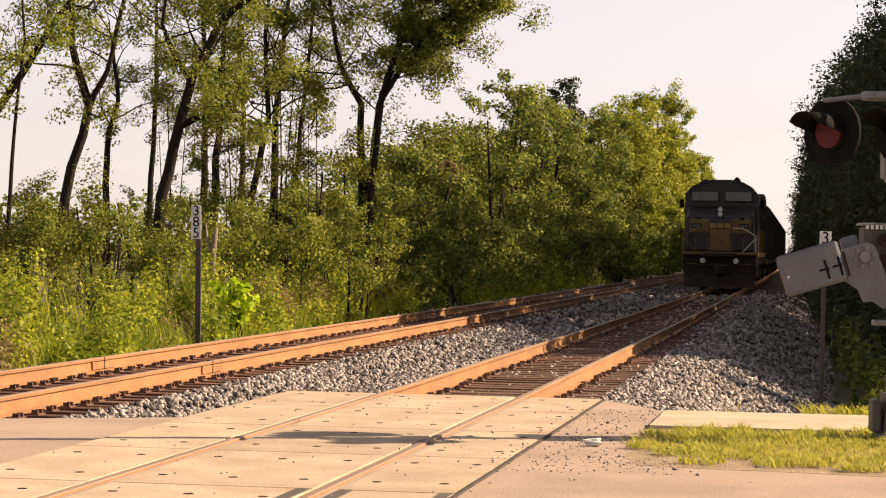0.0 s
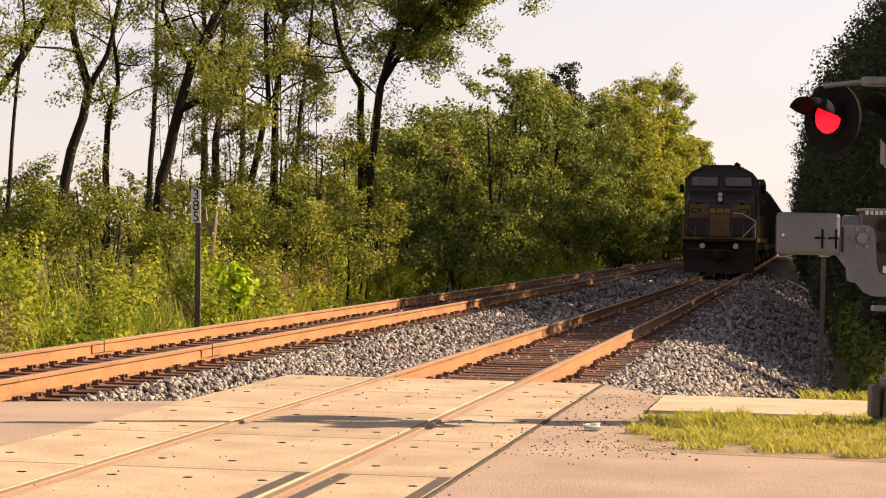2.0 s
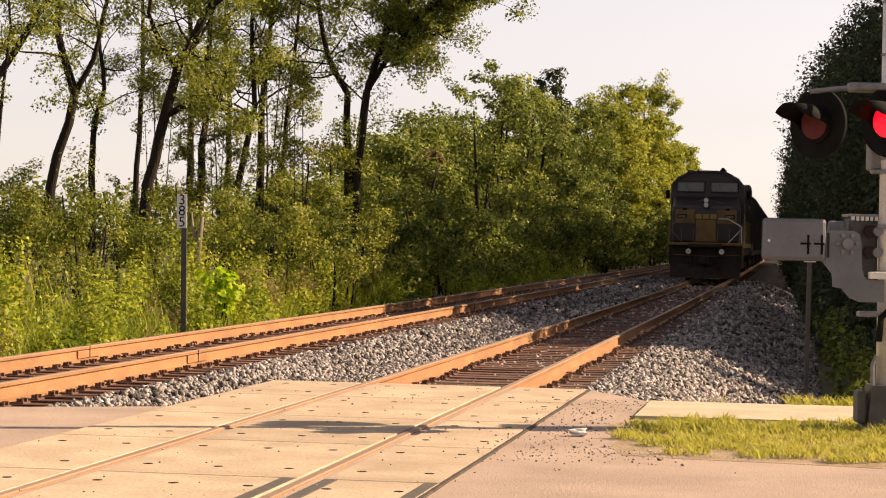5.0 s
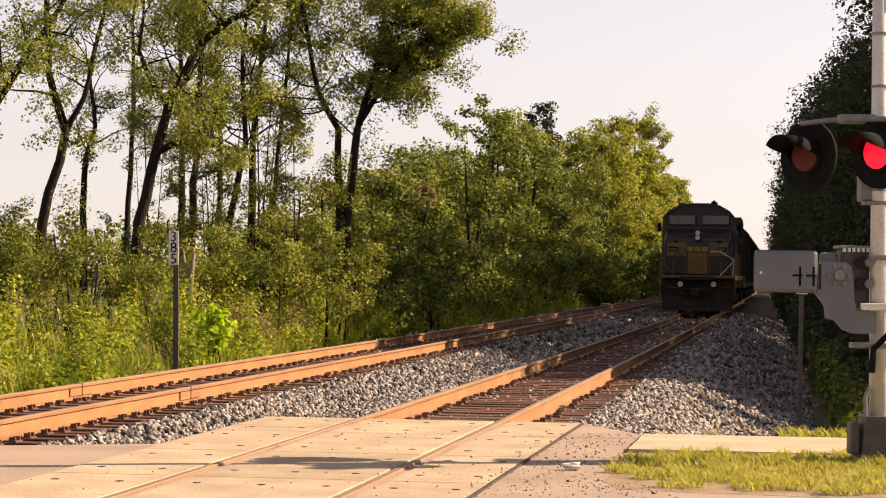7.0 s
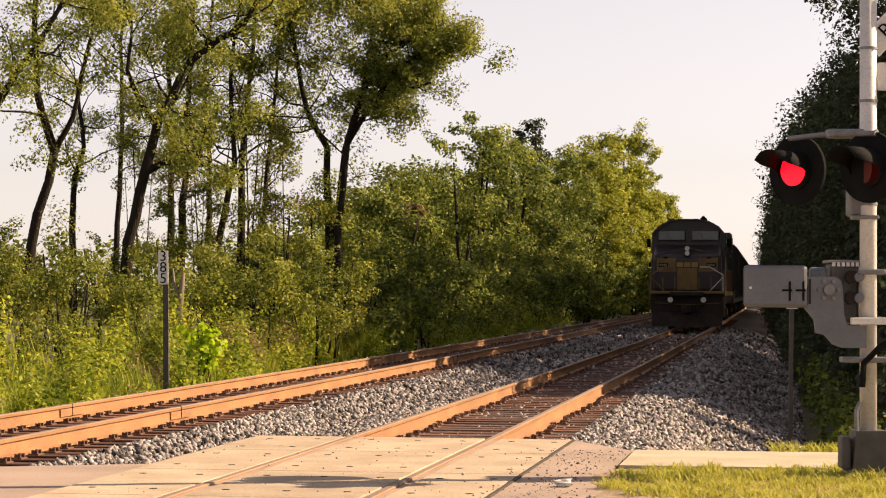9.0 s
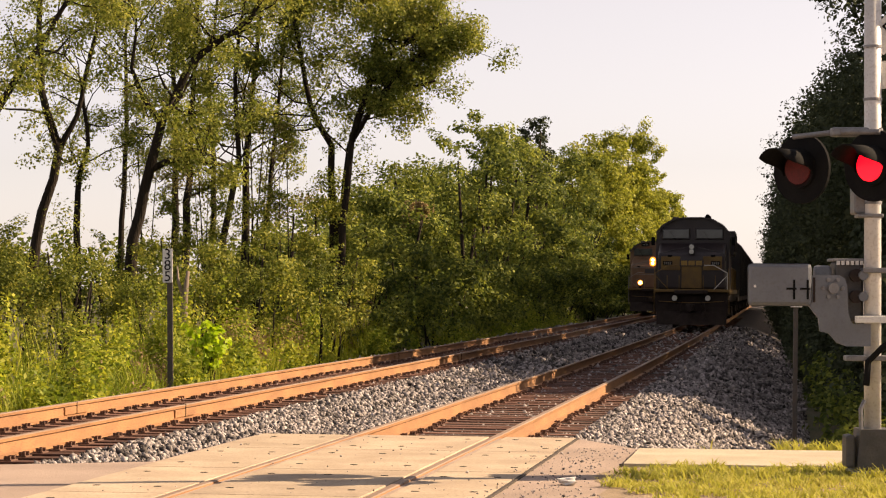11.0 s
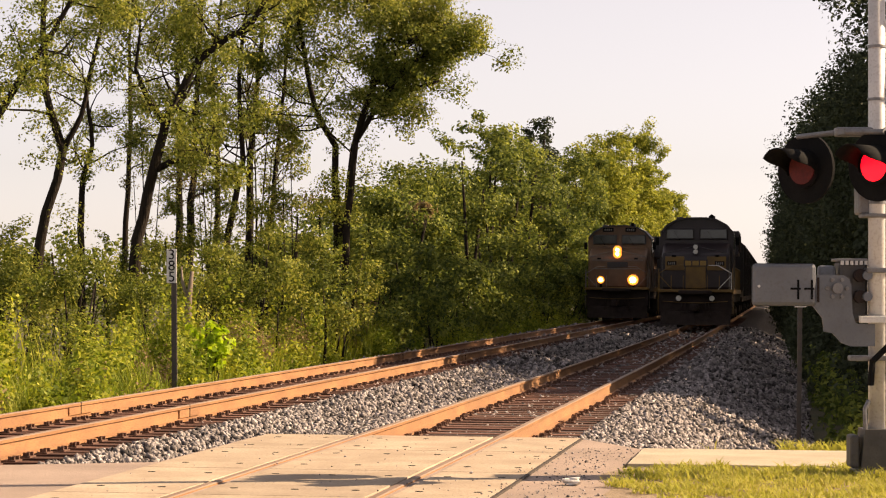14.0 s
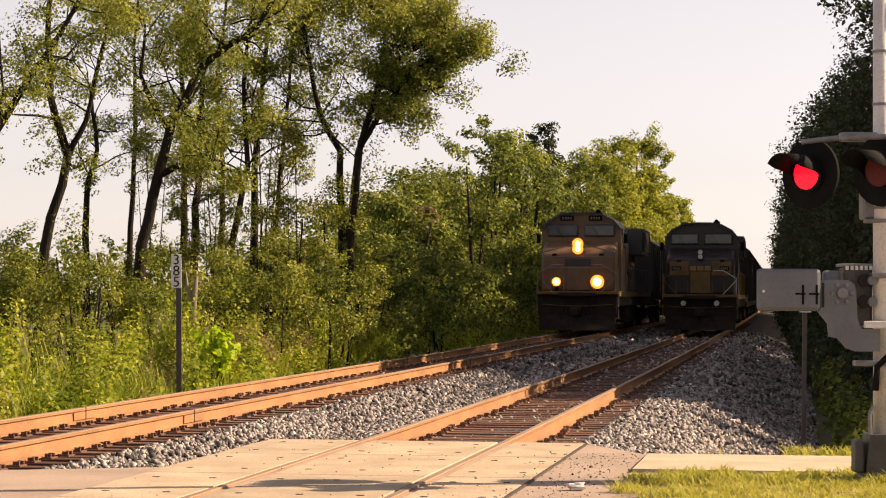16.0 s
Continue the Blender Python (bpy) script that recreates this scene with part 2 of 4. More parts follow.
def place(u, d, z=0.0):
    """A point d metres out along the axis of the view and u metres to its right."""
    return (u * math.cos(VIEW) - d * math.sin(VIEW), u * math.sin(VIEW) + d * math.cos(VIEW), z)


NEAR, FAR, BEND, LIFT = -3.935, -8.355, 7e-5, 0.10


def centre(x0, y):
    """A gentle bend that runs out into a straight."""
    return x0 - BEND * y * y if y < 95 else x0 - BEND * 95 * (2 * y - 95)


# ---- ground ----
def land(x, y):
    """Height of the natural ground."""
    k = x - centre(0, y)
    z = float(np.interp(k, (-13.5, -10.9, -10.3, -0.6, 0.5, 3.0), (-0.62, -0.55, -1.1, -1.15, -1.25, -1.3)))
    near = min(max((23.2 - y) / 1.2, 0), 1) if x > -2.2 else 0.0
    z = z * (1 - near) + near * -0.06
    return z + 0.10 * noise.noise((x * 0.25, y * 0.25, 0)) * (1 - near)


def grid(name, xs, ys, fz, mat, kind="structure", label="", category=""):
    v = [(x, y, fz(x, y)) for y in ys for x in xs]
    w = len(xs)
    f = [(j * w + i, j * w + i + 1, (j + 1) * w + i + 1, (j + 1) * w + i) for j in range(len(ys) - 1) for i in range(w - 1)]
    return tagged(raw(name, v, f, mat), label, category, kind=kind)


def spread(*stops):
    out = []
    for a, b, s in stops:
        out += list(np.arange(a, b, s))
    return out + [stops[-1][1]]


grid("ground", spread((-1500, -60, 120), (-60, -16, 2), (-16, 8, 0.4), (8, 60, 2), (60, 1500, 120)),
     spread((-200, -10, 20), (-10, 60, 0.5), (60, 300, 6), (300, 3000, 150)), land, "earth", label="dark earth with low weeds beside the railway", category="ground")


def bed(x, y):
    """Top of the ballast."""
    k = x - centre(0, y)
    pts = ((-11.2, -0.75), (-10.2, -0.14), (-6.8, -0.125), (-6.1, -0.30), (-5.35, -0.215), (-2.5, -0.21), (-1.75, -0.30), (0.1, -1.12), (0.4, -1.5))
    return float(np.interp(k, [p[0] for p in pts], [p[1] for p in pts])) + 0.008 * noise.noise((x * 2.2, y * 2.2, 3))


def bed_end(x):
    return 19.0 if x < -5.75 else (23.5 if x < -2.3 else 22.6)


bx, by = spread((-11.4, 0.4, 0.2)), spread((18.0, 60, 0.35), (60, 420, 3))
grid("ballast_bed", bx, by, lambda x, y: bed(x, y) if y > bed_end(x) - 0.3 else -0.5, "ballast", label="grey crushed stone ballast under two tracks", category="ballast")


def stones():
    """Loose crushed stones over the ballast, largest and densest close to the road."""
    rng = np.random.default_rng(5)
    v, f = [], []
    oct_f = np.array([(0, 2, 4), (2, 1, 4), (1, 3, 4), (3, 0, 4), (2, 0, 5), (1, 2, 5), (3, 1, 5), (0, 3, 5)])
    base = np.array([(1, 0, 0), (-1, 0, 0), (0, 1, 0), (0, -1, 0), (0, 0, 1), (0, 0, -1)], float)
    for y0, y1, dens, r in ((18.8, 31, 430, 0.034), (31, 46, 180, 0.042), (46, 80, 40, 0.06), (80, 110, 12, 0.09)):
        n = int((y1 - y0) * 11.2 * dens)
        X, Y = rng.uniform(-11.2, 0.25, n), rng.uniform(y0, y1, n)
        for x, y in zip(X, Y):
            k = x - centre(0, y)
            if y < bed_end(x):
                continue
            on = abs(k - NEAR) < 1.3 or abs(k - FAR) < 1.3
            if on and rng.random() < 0.55:
                continue
            s = r * rng.uniform(0.55, 1.25)
            q = base * s * rng.uniform(0.5, 1.45, (6, 1))
            q = q @ np.array(Euler(rng.uniform(0, 6.3, 3)).to_matrix())
            low = 0.05 if on else 0.0
            v.append(q + (x, y, bed(x, y) + s * rng.uniform(0.0, 0.8) - low))
            f.append(oct_f + 6 * len(f))
    ob = raw("ballast_stones", np.concatenate(v), np.concatenate(f), "stone")
    tagged(ob, "loose grey and tan crushed ballast stones", "ballast", kind="stuff")


stones()


def slab(name, outline, z0, z1, mat, label, category):
    bm = bmesh.new()
    a = [bm.verts.new((x, y, z0)) for x, y in outline]
    b = [bm.verts.new((x, y, z1)) for x, y in outline]
    bm.faces.new(a[::-1])
    bm.faces.new(b)
    for i in range(len(a)):
        j = (i + 1) % len(a)
        bm.faces.new((a[i], a[j], b[j], b[i]))
    return tagged(part(name, bm, mat), label, category, kind="structure")


slab("road", [(-80, -14), (-80, 2), (-30, 11.5), (-11, 17.4), (-7.1, 19.1), (-5.8, 19.75), (-5.8, 23.55), (-2.28, 23.6), (-1.62, 22.3), (-1.62, 18.6), (-1.35, 16.6),
              (0.6, 16.35), (80, 17), (80, -14)], -0.3, -0.02, "asphalt", "worn pinkish asphalt road over the railway crossing", "road")
slab("pavement", [(-1.58, 20.0), (14, 20.3), (14, 22.35), (-1.58, 22.0)], -0.25, 0.012, "walk", "pale concrete footpath beside the road", "pavement")
slab("verge_soil", [(-1.58, 19.97), (-1.74, 19.2), (-1.70, 18.5), (-1.52, 17.9), (-1.55, 17.2), (-1.38, 16.55), (-0.9, 16.42), (-0.3, 16.36), (0.6, 16.2), (3, 16.3), (14, 16.3), (14, 20.25)], -0.25, -0.018, "sand", "bare sandy soil under the grass verge", "verge")


def blades(name, spots, height, width, mat, label, category, lean=0.5, seed=1):
    """Grass: bent two-piece blades at the spots (x, y, z)."""
    rng = np.random.default_rng(seed)
    n = len(spots)
    P = np.asarray(spots, float)
    h = np.asarray(height) * rng.uniform(0.5, 1.3, n)
    a = rng.uniform(0, 6.283, n)
    d = np.stack([np.cos(a), np.sin(a), np.zeros(n)], 1)
    s = np.stack([-np.sin(a), np.cos(a), np.zeros(n)], 1) * (width * rng.uniform(0.6, 1.3, n))[:, None]
    l = (lean * h * rng.uniform(0.2, 1.2, n))[:, None]
    up = np.array((0, 0, 1.0))
    mid = P + d * l * 0.35 + up * (h * 0.6)[:, None]
    top = P + d * l + up * h[:, None]
    v = np.stack([P - s, P + s, mid - s * 0.8, mid + s * 0.8, top - s * 0.15, top + s * 0.15], 1).reshape(-1, 3)
    f = (np.arange(n)[:, None, None] * 6 + np.array([(0, 1, 3, 2), (2, 3, 5, 4)])).reshape(-1, 4)
    return tagged(raw(name, v, f, mat), label, category, kind="stuff")


rng = np.random.default_rng(3)
g, tall = [], []
while len(g) < 26000:
    x, y = rng.uniform(-1.6, 4.2), rng.uniform(16.45, 20.1)
    edge = min(x + 1.55 + 0.35 * noise.noise((y * 2.3, 0, 0)) - 0.5 * max(0, 17.8 - y), (y - 16.6) + 0.35 * noise.noise((x * 2.1, 1, 0)), (20.0 - y) + 0.3 * noise.noise((x * 1.5, 5, 0)))
    q = noise.noise((x * 2.6, y * 2.6, 7)) + 0.5 * noise.noise((x * 7, y * 7, 3))
    if edge > 0 and q > 0.12 - min(edge, 0.8) * 0.8:
        g.append((x, y, -0.01))
        tall.append(max(0.25, 0.5 + 1.3 * max(-0.1, min(1.0, q + 0.2)) + 0.9 * noise.noise((x * 4.5, y * 4.5, 11))))
blades("verge_grass", g, 0.05 * np.array(tall), 0.006, "grass", "sunlit yellow-green rough grass verge", "grass", 1.5)
g = []
while len(g) < 2600:
    x, y = rng.uniform(-1.0, 6), rng.normal(22.42, 0.14)
    if noise.noise((x * 1.4, y, 2)) > -0.05:
        g.append((x, y, land(x, y) if y > 22.9 else -0.07))
blades("path_grass", g, 0.13, 0.009, "grass", "dry grass tufts along the back of the footpath", "grass", 1.2, 2)


# ---- tracks ----
def railway(x0, y0, y1, lift, label, ties_from):
    track = thing("railway_track", label, "railway track", group="parallel railway tracks")
    prof = [(-0.075, -0.186), (0.075, -0.186), (0.075, -0.174), (0.014, -0.158), (0.009, -0.05), (0.034, -0.038), (0.037, -0.008), (0.028, 0), (-0.028, 0), (-0.037, -0.008), (-0.034, -0.038), (-0.009, -0.05), (-0.014, -0.158), (-0.075, -0.174)]
    ys = spread((y0, 120, 2.0), (120, y1, 10))
    for s in (-0.7545, 0.7545):
        bm = bmesh.new()
        rings = [[bm.verts.new((centre(x0, y) + s + x, y, lift + z)) for x, z in prof] for y in ys]
        for a, b in zip(rings, rings[1:]):
            for i in range(len(prof)):
                j = (i + 1) % len(prof)
                fc = bm.faces.new((a[i], b[i], b[j], a[j]))
                fc.material_index = 1 if 5 < i < 9 else 0
        me = bpy.data.meshes.new("rail")
        bmesh.ops.recalc_face_normals(bm, faces=bm.faces)
        bm.to_mesh(me)
        bm.free()
        me.materials.append(M["rust"])
        me.materials.append(M["railhead"])
        mesh_part("rail", me, "rust", track, "rust-orange steel rail with a worn head")
    bm = box(-1.3, 1.3, -0.115, 0.115, -0.18, 0, 0.012)
    tie = bpy.data.meshes.new("tie")
    bm.to_mesh(tie)
    bm.free()
    tie.materials.append(M["tie"])
    bm = box(-0.17, 0.17, -0.095, 0.095, 0.0, 0.014)
    for dx in (-0.105, 0.105, -0.14, 0.14):
        for dy in (-0.06, 0.06):
            box(dx - 0.014, dx + 0.014, dy - 0.012, dy + 0.012, 0.012, 0.05, bm=bm)
    plate = bpy.data.meshes.new("tie_plate")
    bm.to_mesh(plate)
    bm.free()
    plate.materials.append(M["steel"])
    r = np.random.default_rng(int(abs(x0) * 10))
    y = ties_from
    while y < min(y1, 150):
        m = pose(centre(x0, y) + r.normal(0, 0.03), y, lift - 0.2 + r.normal(0, 0.004), 0, 0, r.normal(0, 0.8))
        t = new("tie", tie)
        t.matrix_world = m
        t.parent = track
        if y < 75:
            for s in (-0.7545, 0.7545):
                p = new("tie_plate", plate)
                p.matrix_world = m @ pose(s, 0, 0)
                p.parent = track
        y += 0.495 + r.normal(0, 0.012)
    return track


railway(NEAR, -8, 420, 0.0, "rusty orange railway track on dark wooden ties", 23.75)
left_track = railway(FAR, -8, 420, LIFT, "rusty orange railway track beside the tree line", 18.6)



def rail_joint(track, x, y, lift):
    """A gap between two rails with its bolted joint bars."""
    j = part("rail_joint", box(x - 0.041, x + 0.041, y - 0.007, y + 0.007, lift - 0.15, lift + 0.0025), "black", track, "dark gap between two rails")
    for s in (-1, 1):
        part("joint_bar", box(min(x + s * 0.012, x + s * 0.034), max(x + s * 0.012, x + s * 0.034), y - 0.45, y + 0.45, lift - 0.145, lift - 0.05, 0.004), "rust", j)


for y in (27.3, 27.3 + 23.8):
    rail_joint(left_track, centre(FAR, y) + 0.7545, y, LIFT)
for y in (27.6, 27.6 + 23.8):
    rail_joint(left_track, centre(FAR, y) - 0.7545, y, LIFT)

crossing = thing("railway_crossing", "weathered concrete panel road crossing set round the rails", "railway crossing")
for y0, y1 in ((6.75, 9.2), (9.2, 11.65), (11.65, 14.1), (14.1, 16.57), (16.57, 19.05), (19.05, 21.52), (21.52, 23.66)):
    for x0, x1 in ((-5.72, -4.775), (-4.60, -3.27), (-3.095, -2.345)):
        c = centre(0, (y0 + y1) / 2) + 0.02
        part("panel", box(x0 + c, x1 + c, y0 + 0.014, y1 - 0.014, -0.2, -0.006, 0.006), "concrete", crossing)
    # the last strip is a dark box added for the crack at the panel edge
    for x0, x1, z in ((-4.775, -4.75, -0.028), (-4.67, -4.60, -0.032), (-3.27, -3.242, -0.028), (-3.161, -3.095, -0.032), (-2.343, -2.315, -0.004)):
        part("flangeway_filler" if x0 < -2.5 else "edge_seal", box(x0 + c, x1 + c, y0, y1, -0.2, z), "rubber", crossing, "dark strip filling a gap")

for y0, y1 in ((9.2, 11.65), (11.65, 14.1), (14.1, 16.57), (16.57, 19.05), (19.05, 21.52), (21.52, 23.66)):
    for xs in ((-5.5, -5.0), (-4.42, -3.93, -3.45), (-2.95, -2.5)):
        for x in xs:
            for q in (0.22, 0.78):
                y = y0 + (y1 - y0) * q + 0.05 * noise.noise((x * 9, y0 * 7, 0))
                part("bolt_pocket", tube([(x, y, -0.01), (x, y, -0.0035)], 0.032, 10), "black", crossing)
for x0, x1 in ((-3.36, -3.272), (-3.08, -2.99), (-2.43, -2.345)):
    part("rubber_strip", box(x0, x1, 7.0, 14.08, -0.05, -0.001, 0.002), "post", crossing, "dark strip filling a gap strip")


def grit(n, seed):
    """Small loose stones swept to the edge of the crossing."""
    r = np.random.default_rng(seed)
    base = np.array([(1, 0, 0), (-1, 0, 0), (0, 1, 0), (0, -1, 0), (0, 0, 0.8), (0, 0, -0.8)], float)
    fc = np.array([(0, 2, 4), (2, 1, 4), (1, 3, 4), (3, 0, 4), (2, 0, 5), (1, 2, 5), (3, 1, 5), (0, 3, 5)])
    v, f = [], []
    while len(f) < n:
        x, y = (r.normal(-1.95, 0.28), r.uniform(15.8, 22.3)) if r.random() < 0.6 else (r.normal(-1.35, 0.35), r.normal(16.6, 0.35)) if r.random() < 0.5 else (r.uniform(-5.7, -1.7), r.uniform(12.5, 23.5))
        if x > -1.6 and y > 17.2:
            continue
        s = r.uniform(0.003, 0.010) * (1.8 if r.random() < 0.08 else 1)
        v.append(base * s * r.uniform(0.6, 1.3, (6, 1)) + (x, y, (-0.02 if x > -2.33 else -0.006) + s * 0.5))
        f.append(fc + 6 * len(f))
    tagged(raw("grit", np.concatenate(v), np.concatenate(f), "stone"), "loose grit and pebbles on the crossing", "grit", kind="stuff")


grit(900, 8)


# ---- trees ----
def leaves(name, centres, radii, per, size, mat, parent, seed, flat=0.55, label=""):
    """Many single leaves in flat, tilted, uneven sprays round the centres."""
    r = np.random.default_rng(seed)
    C, R = np.asarray(centres, float), np.asarray(radii, float)
    k = np.maximum(3, (per * (R / R.mean()) ** 2 * r.uniform(0.5, 1.5, len(C))).astype(int))
    c, rad = np.repeat(C, k, 0), np.repeat(R, k)
    n = len(c)
    d = r.normal(0, 1, (n, 3))
    d /= np.linalg.norm(d, axis=1)[:, None]
    d *= (r.uniform(0.02, 1.1, n) ** 0.5 * rad)[:, None]
    d[:, :2] *= np.repeat(r.uniform(0.75, 1.3, (len(C), 2)), k, 0)
    tilt = np.repeat(r.normal(0, 0.4, (len(C), 2)), k, 0)
    d[:, 2] = d[:, 2] * flat + d[:, 0] * tilt[:, 0] + d[:, 1] * tilt[:, 1]
    p = c + d
    nrm = r.normal(0, 0.5, (n, 3)) + d / rad[:, None] * 0.9 + (0, 0, 0.55)
    nrm /= np.linalg.norm(nrm, axis=1)[:, None]
    t = np.cross(nrm, r.normal(0, 1, (n, 3)))
    t /= np.linalg.norm(t, axis=1)[:, None] + 1e-9
    b = np.cross(nrm, t)
    s = (size * r.uniform(0.55, 1.3, n))[:, None]
    t, b = t * s, b * s * 0.62
    v = np.stack([p - t, p - b + nrm * s * 0.12, p + t, p + b + nrm * s * 0.12], 1).reshape(-1, 3)
    f = np.arange(n * 4).reshape(-1, 4)
    return raw(name, v, f, mat, parent, label)


def wander(p, d, length, steps, r, bendy, lift=0.0):
    pts, p, d = [Vector(p)], Vector(p), Vector(d).normalized()
    for _ in range(steps):
        d = (d + Vector(r.normal(0, bendy, 3)) + Vector((0, 0, lift))).normalized()
        p = p + d * (length / steps)
        pts.append(p.copy())
    return pts


def limbs_from(paths, r, bm, spread_len, count, leafy_from=0.35):
    """Side branches and twigs along the given stems; returns the tips, where leaves grow."""
    tips = []
    for pts, rad in paths:
        n = len(pts)
        for _ in range(count):
            k = r.uniform(leafy_from, 1.0) * (n - 1)
            i = min(int(k), n - 2)
            p = pts[i].lerp(pts[i + 1], k - i)
            d = Vector((r.normal(0, 1), r.normal(0, 1), r.uniform(-0.1, 0.9)))
            ln = spread_len * r.uniform(0.4, 1.1)
            br = wander(p, d, ln, 4, r, 0.28, 0.06)
            r0 = max(0.012, 0.35 * rad * (1 - 0.6 * k / n))
            tube(br, [r0 * q for q in (1, 0.8, 0.6, 0.42, 0.25)], 5, bm, False)
            tips += [br[3], br[4]]
            for _ in range(2):
                j = r.integers(2, 5)
                tw = wander(br[j], Vector(r.normal(0, 1, 3)) + Vector((0, 0, 0.3)), ln * 0.45, 3, r, 0.35)
                tube(tw, [r0 * 0.4, r0 * 0.3, r0 * 0.2, r0 * 0.1], 4, bm, False)
                tips += [tw[2], tw[3]]
    return tips


def lumps(blobs, r, step, gap, shell=0.35):
    """Clump centres through the outer part of uneven rounded masses (x, y, z, rx, ry, rz)."""
    out = []
    for x, y, z, rx, ry, rz in blobs:
        n = int(4.2 * rx * ry * rz / step ** 3 * 0.6) + 4
        for _ in range(n):
            d = Vector(r.normal(0, 1, 3)).normalized()
            k = r.uniform(shell, 1.0) ** 0.5 * (0.86 + 0.34 * noise.noise((d.x * 2.3 + x, d.y * 2.3 + y, d.z * 2.3)))
            p = (x + d.x * rx * k, y + d.y * ry * k, z + d.z * rz * k)
            if noise.noise((p[0] * 0.9, p[1] * 0.9, p[2] * 1.1)) > gap:
                out.append(p)
    return out


def tall_tree(stems, label, mat="leaf", seed=1, branch=2.2, count=9, clump=0.40, per=135, size=0.042, leafy=0.3, thin=0.3, mass=()):
    """A tree of one or more crooked stems. stems: (radius, ((u, d, z), ...)) in view plan."""
    r = np.random.default_rng(seed)
    base = Vector(place(*stems[0][1][0]))
    tree = thing("tree", label, "tree", Matrix.Translation(base), "tall trees behind the tracks")
    bm, paths = bmesh.new(), []
    for rad, pl in stems:
        ctrl = [Vector(place(*p)) - base for p in pl]
        pts = []
        for a, b in zip(ctrl, ctrl[1:]):
            for s in (0, 0.34, 0.67):
                q = a.lerp(b, s)
                pts.append(q + Vector(r.normal(0, rad * 0.16, 3)) * (s > 0))
        pts.append(ctrl[-1])
        n = len(pts)
        tube(pts, [rad * (1 - 0.72 * i / (n - 1)) for i in range(n)], 8, bm)
        paths.append((pts, rad))
    tips = limbs_from(paths, r, bm, branch, count, leafy)
    tips = [t for t in tips if r.random() > thin]
    w = [(*(Vector(place(u, d, z)) - base), a, b, c) for u, d, z, a, b, c in mass]
    tips += [Vector(p) for p in lumps(w, r, 0.92, 0.02)]
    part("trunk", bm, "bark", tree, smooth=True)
    leaves("crown", [tuple(t) for t in tips], r.uniform(0.6, 1.5, len(tips)) * clump, per, size, mat, tree, seed + 50)
    return tree


def bushy(name, blobs, label, category, mat, seed, size, per, clump, step, gap=-0.25, group="", stems=4, stout=1.0, fan=0.92):
    """A leafy tree or bush: short stems and limbs inside uneven masses of leaves. blobs: (u, d, z, half width, half depth, half height)."""
    r = np.random.default_rng(seed)
    w = [(*place(u, d)[:2], z, a, b, c) for u, d, z, a, b, c in blobs]
    bx0, by0 = w[0][0], w[0][1]
    bz0 = land(bx0, by0)
    t = thing(name, label, category, Matrix.Translation((bx0, by0, bz0)), group)
    loc = [(x - bx0, y - by0, z - bz0, a, b, c) for x, y, z, a, b, c in w]
    bm = bmesh.new()
    for x, y, z, a, b, c in loc:
        for _ in range(stems):
            e = Vector((x + r.uniform(-0.5, 0.5) * a, y + r.uniform(-0.5, 0.5) * b, z + r.uniform(-0.3, 0.45) * c))
            s = Vector((r.normal(0, 0.15) + x * fan, r.normal(0, 0.15) + y * fan, 0))
            mid = s.lerp(e, 0.5) + Vector(r.normal(0, 0.1 * max(a, 0.3), 3))
            k = (0.018 + 0.014 * e.z) * stout
            tube([s, mid, e], [k, k * 0.7, k * 0.3], 6, bm)
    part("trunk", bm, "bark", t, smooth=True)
    cc = lumps(loc, r, step, gap)
    cc = [p for p in cc if p[2] > 0.05]
    leaves("crown", cc, r.uniform(0.6, 1.4, len(cc)) * clump, per, size, mat, t, seed + 9)
    return t


LEAN = "tall crooked tree with a dark leaning trunk and thin leaves"
THIN = "slender tall tree with sparse sunlit leaves"


def stem(rad, d, *pts):
    """A stem at distance d through points given as bearings (right of axis, above eye level) in thousandths."""
    return (rad, tuple((a * d / 1000, d, EYE + b * d / 1000) for a, b in pts))


# bearings in thousandths of the distance
tall_tree([stem(0.13, 52, (-262, -30), (-225, 38), (-197, 80), (-181, 105), (-168, 126), (-150, 160))], LEAN, seed=11, count=9, leafy=0.4, thin=0.4)
tall_tree([stem(0.065, 50, (-206, -30), (-205, 10), (-203, 50), (-199, 90), (-202, 130))], THIN, seed=10, count=7, leafy=0.5, branch=1.4, thin=0.5)
tall_tree([stem(0.16, 56, (-184, -35), (-180, 20), (-170, 62), (-178, 88), (-179, 128), (-172, 165)), stem(0.09, 56, (-170, 62), (-162, 77), (-157, 100), (-148, 140))], "forked dark tree with thin leaves", seed=12, count=9, leafy=0.35, thin=0.5)
tall_tree([stem(0.11, 60, (-161, -30), (-162, 27), (-161, 50), (-157, 64), (-160, 90), (-150, 130))], THIN, seed=13, count=12, leafy=0.35, thin=0.5)
tall_tree([stem(0.16, 54, (-141, -35), (-137, 22), (-130, 52), (-124, 76), (-110, 102), (-96, 113), (-86, 119), (-72, 140)),
           stem(0.09, 54, (-129, 53), (-122, 57), (-110, 57), (-96, 55), (-84, 54)),
           stem(0.09, 54, (-125, 73), (-133, 86), (-138, 98), (-136, 120))], LEAN, seed=14, count=12, leafy=0.45, thin=0.62, clump=0.46, per=180)
